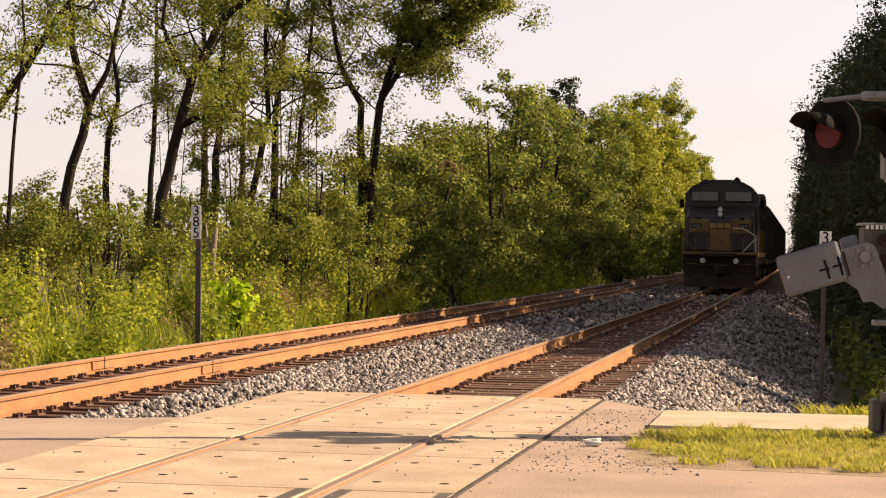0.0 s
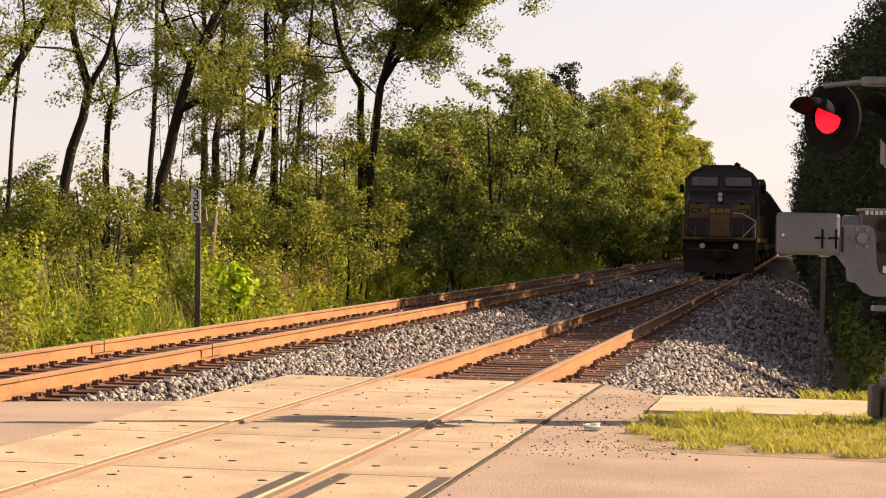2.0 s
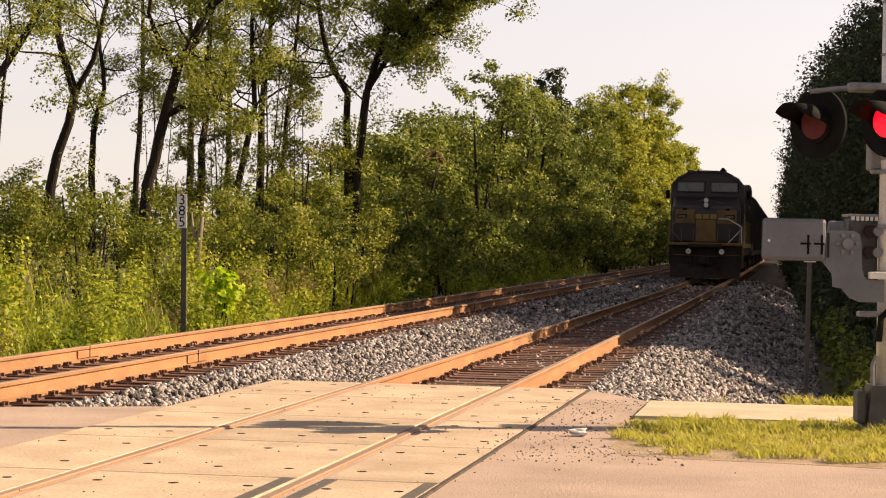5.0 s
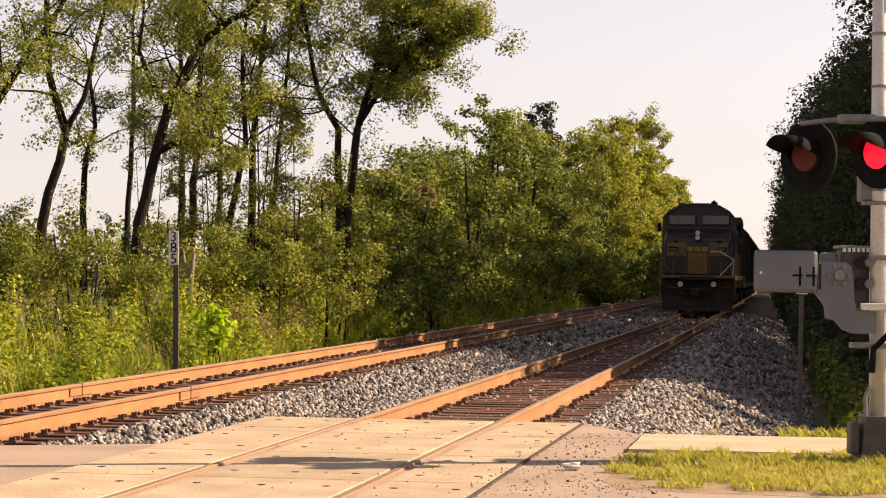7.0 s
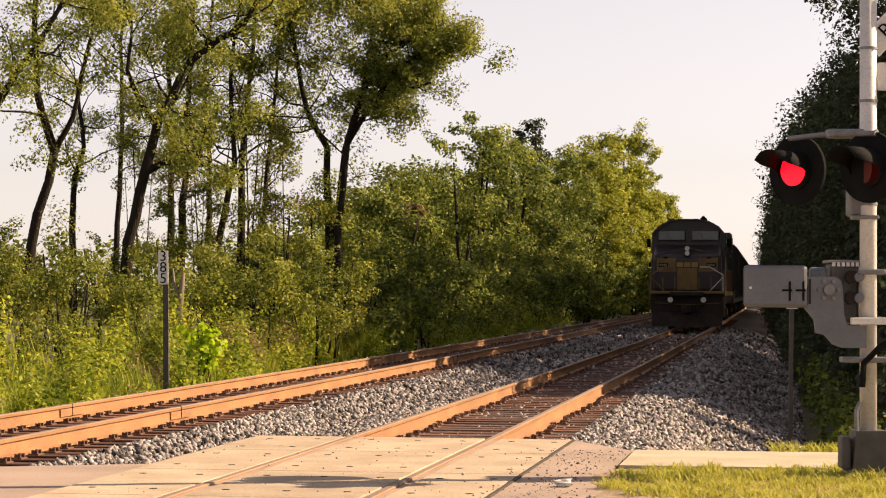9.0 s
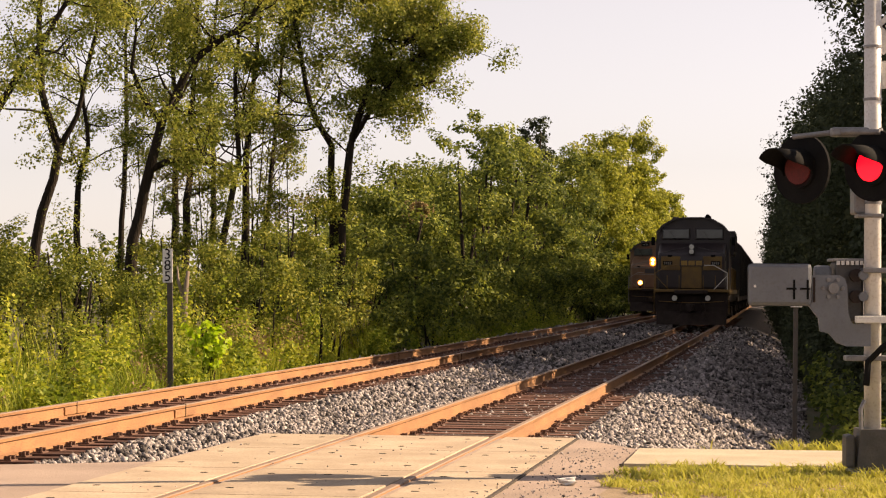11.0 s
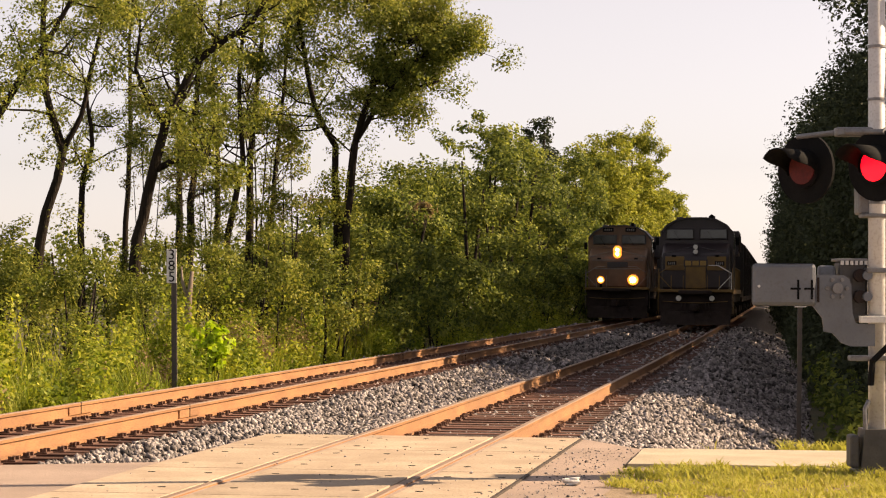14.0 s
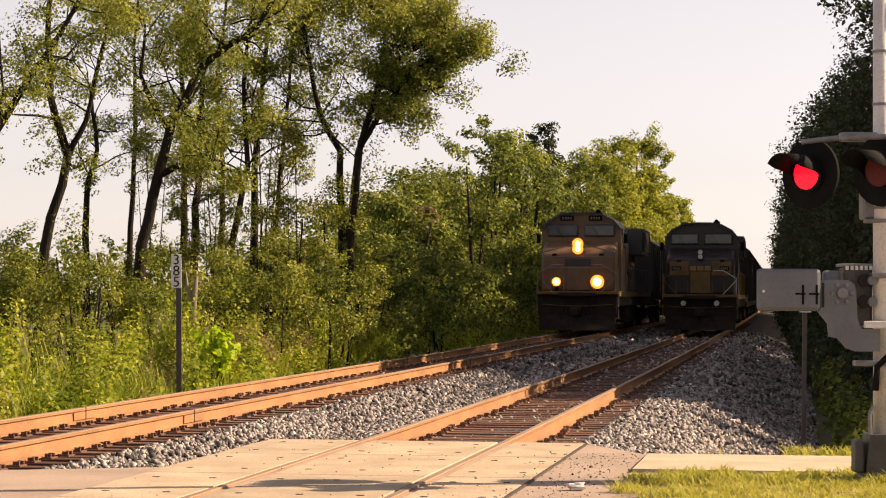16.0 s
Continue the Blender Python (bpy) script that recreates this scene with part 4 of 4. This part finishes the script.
    # long hood, radiator, fans
    P("engine_hood", prism([(-0.95, 1.6), (-0.95, 4.1), (-0.6, 4.4), (0.6, 4.4), (0.95, 4.1), (0.95, 1.6)], 4.6, 19), nose if lit else hood, "long engine hood")
    P("radiator", prism([(-1.5, 3.3), (-1.55, 4.45), (1.55, 4.45), (1.5, 3.3)], 15.0, 20.6), hood, "flared radiator housing")
    P("equipment_box", prism([(-1.35, 3.2), (-1.35, 4.2), (-1.0, 4.55), (1.0, 4.55), (1.35, 4.2), (1.35, 3.2)], 5.0, 8.2), hood)
    for s in (-1, 1):
        bm = bmesh.new()
        for k in range(13):
            tube([(s * 1.52, 4.9 + k * 1.25, 1.6), (s * 1.52, 4.9 + k * 1.25, 2.6)], 0.018, 5, bm)
        tube([(s * 1.52, 4.9, 2.6), (s * 1.52, 19.9, 2.6)], 0.018, 5, bm)
        P("side_rail", bm, trim if not lit else "grey")
        P("sill", box(min(s * 1.44, s * 1.56), max(s * 1.44, s * 1.56), 0.9, 21.3, 1.42, 1.62, 0.01), trim)
    for s in (-1, 1):
        for k in range(9):
            y = 8.5 + 0.72 * k
            d = P("hood_door", box(min(s * 0.95, s * 0.975), max(s * 0.95, s * 0.975), y, y + 0.66, 1.75, 3.15, 0.01), nose if lit else hood)
            P("latch", box(min(s * 0.975, s * 1.0), max(s * 0.975, s * 1.0), y + 0.56, y + 0.60, 2.3, 2.5), "under", "", d)
        for k in range(6):
            P("grille", box(min(s * 1.52, s * 1.58), max(s * 1.52, s * 1.58), 15.2 + 0.9 * k, 15.95 + 0.9 * k, 3.45, 4.3, 0.01), "under", "black radiator grille")
        P("cab_door", box(min(s * 1.55, s * 1.575), max(s * 1.55, s * 1.575), 4.0, 4.5, 1.8, 3.9, 0.01), nose if lit else hood)
        P("battery_box", box(min(s * 0.95, s * 1.42), max(s * 0.95, s * 1.42), 4.7, 7.6, 1.62, 2.3, 0.03), hood)
    for k in range(3):
        P("roof_fan", tube([(0, 16.2 + 1.6 * k, 4.44), (0, 16.2 + 1.6 * k, 4.56)], 0.62, 20), "under")
    P("exhaust", box(-0.45, 0.45, 11.2, 12.2, 4.38, 4.6, 0.04), "under")
    P("fuel_tank", box(-1.35, 1.35, 8.2, 14, 0.35, 1.1, 0.15), "under")
    for y in (3.6, 17.9):
        b = P("truck_frame", box(-1.2, 1.2, y - 2.2, y + 2.2, 0.5, 0.95, 0.08), "under")
        for k in (-1.85, 0, 1.85):
            for s in (-1, 1):
                P("wheel", tube([(s * 0.69, y + k, 0.52), (s * 0.83, y + k, 0.52)], 0.52, 20), "under", "", b)
    # lights
    if lit:
        for z in (3.24, 3.44):
            h = P("headlight", tube([(0, 0.40, z), (0, 0.75, z)], 0.12, 16), "black", "bright lit headlight")
            # the glare of the lamp, built as a glowing disc behind the lens
            P("reflector", tube([(0, 0.378, z), (0, 0.41, z)], 0.21, 20), "reflector", "orange glare ring round the lens", h)
            P("lens", tube([(0, 0.36, z), (0, 0.38, z)], 0.09, 16), "headlight", "", h)
        for x, rr in ((-0.78, 0.10), (0.78, 0.15)):
            h = P("ditch_light", tube([(x, 0.0, 1.98), (x, 0.25, 1.98)], 0.15, 16), "black", "bright lit ditch light")
            P("reflector", tube([(x, -0.012, 1.98), (x, 0.01, 1.98)], rr * 1.75, 20), "reflector", "orange glare ring round the lens", h)
            P("lens", tube([(x, -0.03, 1.98), (x, -0.01, 1.98)], rr, 16), "bulb", "", h)
            P("bracket", box(x - 0.06, x + 0.06, 0.1, 0.2, 1.6, 1.85), "black", "", h)
    else:
        for z in (3.2, 3.4):
            h = P("headlight", tube([(0, 0.40, z), (0, 0.85, z)], 0.12, 16), "black", "unlit pale headlight")
            P("lens", tube([(0, 0.37, z), (0, 0.41, z)], 0.10, 16), "unlit", "", h)
        for x in (-0.69, 0.69):
            h = P("ditch_light", tube([(x, 0.05, 1.25), (x, 0.28, 1.25)], 0.15, 16), "black", "unlit pale ditch light")
            P("lens", tube([(x, 0.02, 1.25), (x, 0.06, 1.25)], 0.115, 16), "unlit", "", h)
    return L


def prism_x(outline, half, bev):
    """An outline (y, z) drawn out across x, with rounded edges."""
    bm = bmesh.new()
    a = [bm.verts.new((-half, y, z)) for y, z in outline]
    b = [bm.verts.new((half, y, z)) for y, z in outline]
    n = len(outline)
    bm.faces.new(a[::-1])
    bm.faces.new(b)
    for i in range(n):
        bm.faces.new((a[i], a[(i + 1) % n], b[(i + 1) % n], b[i]))
    if bev:
        bmesh.ops.bevel(bm, geom=list(bm.edges), offset=bev, segments=3, affect="EDGES", profile=0.5)
    return bm


def hopper(at, length=16.0, tall=4.3):
    c = thing("hopper_car", "dark grimy freight hopper car", "freight car", at, "freight cars behind the locomotives")
    part("body", prism([(-1.3, 1.2), (-1.55, 1.7), (-1.55, tall - 0.25), (-1.2, tall), (1.2, tall), (1.55, tall - 0.25), (1.55, 1.7), (1.3, 1.2)], 0.6, length - 0.6), "car", c)
    part("sill", box(-1.5, 1.5, 0, length, 1.0, 1.25, 0.03), "under", c)
    for k in range(9):
        y = 1.0 + k * (length - 2.0) / 8
        for s in (-1, 1):
            part("rib", box(min(s * 1.55, s * 1.63), max(s * 1.55, s * 1.63), y - 0.06, y + 0.06, 1.3, tall - 0.3), "car", c)
    for y in (2.2, length - 2.2):
        b = part("truck_frame", box(-1.15, 1.15, y - 1.2, y + 1.2, 0.4, 0.75, 0.05), "under", c)
        for k in (-0.9, 0.9):
            for s in (-1, 1):
                part("wheel", tube([(s * 0.69, y + k, 0.46), (s * 0.83, y + k, 0.46)], 0.46, 18), "under", b)
    return c


def heading(y):
    return math.degrees(2 * BEND * min(y, 95))


def on_track(x0, y, lift):
    return pose(centre(x0, y), y, lift, 0, 0, heading(y))


STAND = 94.6
standing = locomotive(("yellow", "navy", "yellow"), on_track(NEAR - 0.10, STAND, 0), False, "standing dark navy freight locomotive with a dirty, shade-darkened yellow nose")
first = hopper(on_track(NEAR, STAND + 22.6, 0), 16, 4.25)
for k in range(1, 7):
    copy_thing(first, on_track(NEAR, STAND + 22.6 + 16.9 * k, 0))
coming = locomotive(("armour", "grey", "yellow"), on_track(FAR, 85.4, LIFT), True, "oncoming shade-dulled yellow freight locomotive with lit headlights")
second = copy_thing(first, on_track(FAR, 108.0, LIFT))
tagged(second, "dark freight car drawn by the oncoming locomotive", "freight car")
third = copy_thing(second, on_track(FAR, 125, LIFT))


# ---- crossing signal ----
GX, GY = 0.575, 19.53
gate = thing("crossing_signal", "aluminium crossing signal mast with flashing red lamps and gate", "crossing signal", pose(GX, GY, 0.0, 0, 0, 9.14))
part("mast", tube([(0, 0, 0.3), (0, 0, 4.9)], 0.072, 20), "pipe", gate, "weathered aluminium pipe mast", True)
bm = prism([(-0.16, 0.02), (-0.13, 0.38), (0.13, 0.38), (0.16, 0.02)], -0.16, 0.16)
part("base", bm, "cast", gate, "cast base of the mast")
part("base_flange", box(-0.2, 0.2, -0.2, 0.2, -0.03, 0.03, 0.01), "galvanised", gate)
jb = part("junction_box", box(-0.245, -0.165, -0.13, 0.1, 0.05, 0.33, 0.025), "cast", gate, "dark grey junction box at the foot of the mast")
part("conduit", tube([(-0.11, -0.08, 0.35), (-0.115, -0.08, 0.55), (-0.08, -0.07, 0.62)], 0.02, 8), "galvanised", gate)
part("cable", tube([(-0.07, -0.09, 0.75), (-0.06, -0.12, 0.95), (0.06, -0.16, 1.08), (0.3, -0.2, 1.22)], 0.028, 8), "black", gate, "black cable to the gate")
for z in (2.42, 2.30, 3.18, 3.63):
    part("band_clamp", tube([(0, 0, z - 0.012), (0, 0, z + 0.012)], 0.079, 20), "galvanised", gate)
# gate mechanism
mech = part("gate_mechanism", box(-0.31, -0.06, 0.05, 0.34, 1.28, 1.80, 0.03), "cast", gate, "dark grey gate mechanism housing")
for k in range(6):
    part("cover_tooth", box(-0.30 + 0.04 * k, -0.275 + 0.04 * k, 0.02, 0.05, 1.77, 1.805), "white", mech)
part("cover", box(-0.33, -0.04, 0.03, 0.36, 1.80, 1.825, 0.008), "galvanised", mech)
for z in (1.50, 1.68):
    part("bolt", tube([(-0.09, 0.06, z), (-0.09, -0.08, z)], 0.04, 14), "aluminium", mech)
    part("collar", tube([(-0.14, 0.06, z), (-0.14, -0.03, z)], 0.055, 14), "under", mech)
part("clamp_bar", box(-0.1, 0.13, -0.1, 0.1, 1.70, 1.745, 0.01), "galvanised", gate)
part("clamp_bar", box(-0.1, 0.13, -0.1, 0.1, 1.295, 1.34, 0.01), "galvanised", gate)
part("support", box(-0.24, 0.35, -0.1, 0.06, 0.955, 1.0, 0.01), "galvanised", gate)
# the swinging arm, turning about its shaft
PIVOT = Vector((-0.23, -0.13, 1.62))


def cast_lever():
    o = [(-0.57, 1.68), (-0.31, 1.68), (-0.262, 1.65), (-0.245, 1.59), (-0.235, 1.36), (-0.21, 1.285), (-0.19, 1.27), (-0.045, 1.27), (-0.045, 1.08), (-0.25, 1.08),
         (-0.33, 1.11), (-0.40, 1.19), (-0.475, 1.205), (-0.487, 1.315), (-0.57, 1.42)]
    bm = prism(o, -0.16, -0.12)
    bmesh.ops.translate(bm, vec=-PIVOT, verts=bm.verts)
    return bm


def at_pivot(bm):
    bmesh.ops.translate(bm, vec=-PIVOT, verts=bm.verts)
    return bm


arm = part("gate_arm", cast_lever(), "aluminium", gate, "grey cast lever of the gate")
arm.location = PIVOT
cw = part("counterweight", at_pivot(box(-1.087, -0.545, -0.20, -0.14, 1.417, 1.778, 0.035)), "aluminium", arm, "grey rounded counterweight plate")
for x in (-0.70, -0.585):
    b = at_pivot(box(x - 0.009, x + 0.009, -0.207, -0.195, 1.475, 1.64))
    box(x - 0.065 - PIVOT.x, x + 0.02 - PIVOT.x, -0.209 - PIVOT.y, -0.197 - PIVOT.y, 1.556 - PIVOT.z, 1.573 - PIVOT.z, bm=b)
    part("slot", b, "black", arm)
part("rivet", at_pivot(tube([(-1.03, -0.206, 1.585), (-1.03, -0.195, 1.585)], 0.012, 8)), "white", arm)
part("slot_bar", at_pivot(box(-0.535, -0.515, -0.166, -0.155, 1.45, 1.66)), "under", arm)
part("hub", at_pivot(tube([(-0.365, -0.20, 1.57), (-0.365, -0.12, 1.57)], 0.045, 14)), "galvanised", arm)
for k in range(6):
    a = math.pi * k / 3
    x, z = -0.365 + 0.082 * math.cos(a), 1.57 + 0.082 * math.sin(a)
    part("bolt", at_pivot(tube([(x, -0.185, z), (x, -0.12, z)], 0.017, 8)), "galvanised", arm)
part("boom", at_pivot(box(-0.183, 7.2, -0.22, -0.16, 1.278, 1.336, 0.006)), "white", arm, "white gate boom")
part("spare_weight", at_pivot(box(-0.49, -0.33, 0.08, 0.14, 1.45, 1.765, 0.03)), "aluminium", arm)

# flashing lamps, facing the far side of the road
TURN = 48.0
fx = Matrix.Rotation(radians(-TURN), 4, "Z")
head = part("lamp_crossarm", tube([(-0.62, 0.34, 2.88), (-0.31, 0.0, 2.90), (0.0, -0.34, 2.88)], 0.024, 10), "galvanised", gate, "grey crossarm of the lamps")
part("crossarm_clamp", box(-0.36, 0.08, -0.06, 0.06, 2.86, 2.94, 0.02), "galvanised", head)
lamps = []
for x, y in ((-0.567, 0.28), (-0.05, -0.28)):
    m = Matrix.Translation((x, y, 2.60)) @ fx
    fl = part("flasher", tube([(0, 0.03, 0), (0, 0.0, 0)], 0.302, 32), "black", gate, "round black lamp background")
    fl.matrix_local = m
    part("housing", tube([(0, 0.2, 0), (0, 0.03, 0)], [0.11, 0.16], 20), "black", fl)
    part("bezel", tube([(0, 0.0, 0), (0, -0.035, 0)], 0.168, 28), "black", fl)
    bm = bmesh.new()
    seg = 18
    rows = [[], [], [], []]
    for k in range(seg + 1):
        a = math.radians(-20 + 220 * k / seg)
        s = 0.03 + 0.33 * min(1.0, max(0.0, math.sin(a)) / 0.4)
        for row, rad, y in ((0, 0.166, -0.03), (1, 0.166, -0.03 - s), (2, 0.158, -0.03 - s), (3, 0.158, -0.03)):
            rows[row].append(bm.verts.new((rad * math.cos(a), y, rad * math.sin(a))))
    for k in range(seg):
        for i in range(4):
            j = (i + 1) % 4
            bm.faces.new((rows[i][k], rows[i][k + 1], rows[j][k + 1], rows[j][k]))
    part("hood", bm, "black", fl, "black sun hood", True)
    bm = tube([(0, 0.004, 0), (0, -0.004, 0)], 0.135, 28)
    me = bpy.data.meshes.new("lamp")
    bm.normal_update()
    for f in bm.faces:
        f.material_index = 1 if f.normal.y < -0.5 else 0
    bm.to_mesh(me)
    bm.free()
    me.materials.append(M["dull_lens"])
    me.materials.append(M["red_lamp"])
    lp = mesh_part("lamp", me, "dull_lens", fl, "red signal lamp that flashes")
    lp.location = (0, -0.045, 0)
    lamps.append(lp)
part("relay_box", box(-0.16, -0.02, -0.02, 0.2, 2.20, 2.55, 0.02), "galvanised", gate, "small grey box behind the lamps")
part("box_bracket", box(-0.14, 0.08, -0.08, 0.1, 2.17, 2.205, 0.01), "galvanised", gate)

# crossbuck and small plate, mostly beyond the edge of the view
cb = part("crossbuck", box(-0.1, 1.12, 0.085, 0.10, -0.115, 0.115, 0.006, m=Matrix.Translation((0.10, 0, 3.72)) @ Matrix.Rotation(radians(-45), 4, "Y")), "white", gate, "white crossbuck board with black letters")
cb2 = part("crossbuck_board", box(-0.61, 0.61, 0.105, 0.12, -0.115, 0.115, 0.006, m=Matrix.Translation((0.46, 0, 4.08)) @ Matrix.Rotation(radians(45), 4, "Y")), "white", cb)


def letters(text, size, m, mat, parent, name="lettering"):
    cu = bpy.data.curves.new(name, "FONT")
    cu.body, cu.size, cu.extrude, cu.align_x, cu.align_y = text, size, 0.001, "CENTER", "CENTER"
    tmp = new("tmp", cu)
    me = bpy.data.meshes.new_from_object(tmp.evaluated_get(bpy.context.evaluated_depsgraph_get()))
    bpy.data.objects.remove(tmp)
    me.materials.clear()
    ob = mesh_part(name, me, mat, parent)
    ob.matrix_local = m
    return ob


letters("RAILROAD", 0.19, Matrix.Translation((0.46, 0.08, 4.08)) @ Matrix.Rotation(radians(-45), 4, "Y") @ pose(0, 0, 0, 90), "black", cb)
part("track_plate", box(0.085, 0.5, 0.085, 0.10, 3.28, 3.52, 0.02), "white", gate, "small white plate under the crossbuck")


# ---- mileposts ----
def milepost(at, tall, label, digits, wide=0.03, aside=0.0):
    p = thing("milepost", label, "milepost", at, "mileposts beside the tracks")
    part("post", prism([(aside - wide, -0.9), (aside - wide, tall), (aside + wide, tall), (aside + wide, -0.9)], -0.012, 0.05), "post", p, "dark steel post")
    s = part("sign", box(-0.085, 0.085, -0.03, -0.018, tall - 0.52, tall + 0.06, 0.006), "white", p, "white number plate")
    for k, ch in enumerate(digits):
        letters(ch, 0.25, pose(0.0, -0.032, tall - 0.04 - 0.19 * k, 90), "black", s, "digit")
    return p


milepost(pose(*place(-4.66, 38.6)[:2], -0.55, 0, -0.6, 9), 2.72, "dark milepost with white number plate at the woods edge", "385", 0.046, 0.035)
milepost(pose(*place(5.17, 33.0)[:2], -0.95, 0, 0.5, 9), 2.78, "grey milepost beyond the ballast shoulder", "3")


# ---- dead trunk among the bushes ----
x, y, _ = place(-5.16, 45.0)
dead = thing("dead_trunk", "pale bare dead trunk standing among the bushes", "tree trunk", pose(x, y, land(x, y)))
bm = tube([(0, 0, -0.2), (0.04, 0, 1.0), (0.02, 0.03, 1.8), (0.10, 0.02, 2.5)], [0.10, 0.085, 0.07, 0.035], 9)
tube([(0.03, 0, 1.9), (-0.1, 0.02, 2.3), (-0.12, 0.02, 2.6)], [0.05, 0.035, 0.015], 6, bm)
part("trunk", bm, "deadwood", dead, smooth=True)


# ---- litter and a browned young tree ----
bushy("tree", [(-0.9, 76, 4.0, 0.55, 0.4, 0.7)], "young tree with browned leaves in the thicket", "tree", "dryweeds", 470, 0.09, 26, 0.2, 0.26, -0.6, "", 2)
bm = bmesh.new()
bmesh.ops.create_icosphere(bm, subdivisions=2, radius=0.07)
for v in bm.verts:
    v.co *= 0.75 + 0.7 * noise.noise(v.co * 22)
    v.co.z *= 0.55
    v.co.x *= 1.5
ob = part("litter", bm, "white")
ob.location = (-1.86, 18.05, 0.015)
tagged(ob, "crumpled white scrap of paper on the asphalt", "litter")


# ---- what moves ----
def motions():
    Y16, SPEED, BRAKE = 85.4, 12.0, 1.6
    times = [0.0, 3.0, 6.0, 9.0, 9.75, 10.5, 11.3, 12.0, 13.0, 14.0, 15.0, 16.0]

    def extra(t):
        """The way gained by the higher speed before the brakes took hold."""
        if t < 9.0:
            return BRAKE * 2.3 ** 2 + 2 * BRAKE * 2.3 * (9.0 - t)
        return BRAKE * max(0.0, 11.3 - t) ** 2

    for ob, back in ((coming, 0.0), (second, 22.6), (third, 39.5)):
        walk(ob, [(t, on_track(FAR, Y16 + SPEED * (16 - t) + extra(t) + back, LIFT)) for t in times])
    walk(arm, [(t, pose(*PIVOT, 0, -a, 0)) for t, a in ((0.0, 17.0), (0.5, 9.8), (1.0, 4.1), (1.5, 0.3), (2.0, 0.0), (9.0, 0.0), (16.0, 0.0))])
    flashes = (((0.35, 0.9), (1.85, 2.25), (3.7, 3.86), (5.2, 5.7), (6.4, 6.8), (7.75, 7.95), (8.75, 9.1), (9.9, 10.4), (11.1, 11.6), (12.2, 12.8), (13.4, 13.85), (14.65, 15.2), (15.75, 16.2)),
               ((0.95, 1.4), (2.35, 2.65), (3.3, 3.65), (4.5, 5.1), (6.87, 7.4), (8.2, 8.65), (9.15, 9.7), (10.5, 11.0), (11.66, 12.14), (12.86, 13.34), (13.92, 14.58), (15.28, 15.68)))
    for lamp, on in zip(lamps, flashes):
        rows = [(0.0, 180)]
        for a, b in on:
            rows += [(a - 0.1, 180), (a - 0.067, 120), (a - 0.033, 60), (a, 0), (b, 0), (b + 0.033, 60), (b + 0.067, 120), (b + 0.1, 180)]
        rows = [r for k, r in enumerate(rows) if r[0] <= 16.0 and (k == 0 or r[0] > rows[k - 1][0] + 0.01)]
        if rows[-1][0] < 16.0:
            rows.append((16.0, rows[-1][1]))
        walk(lamp, [(t, pose(0, -0.045, 0, 0, 0, a)) for t, a in rows])


motions()
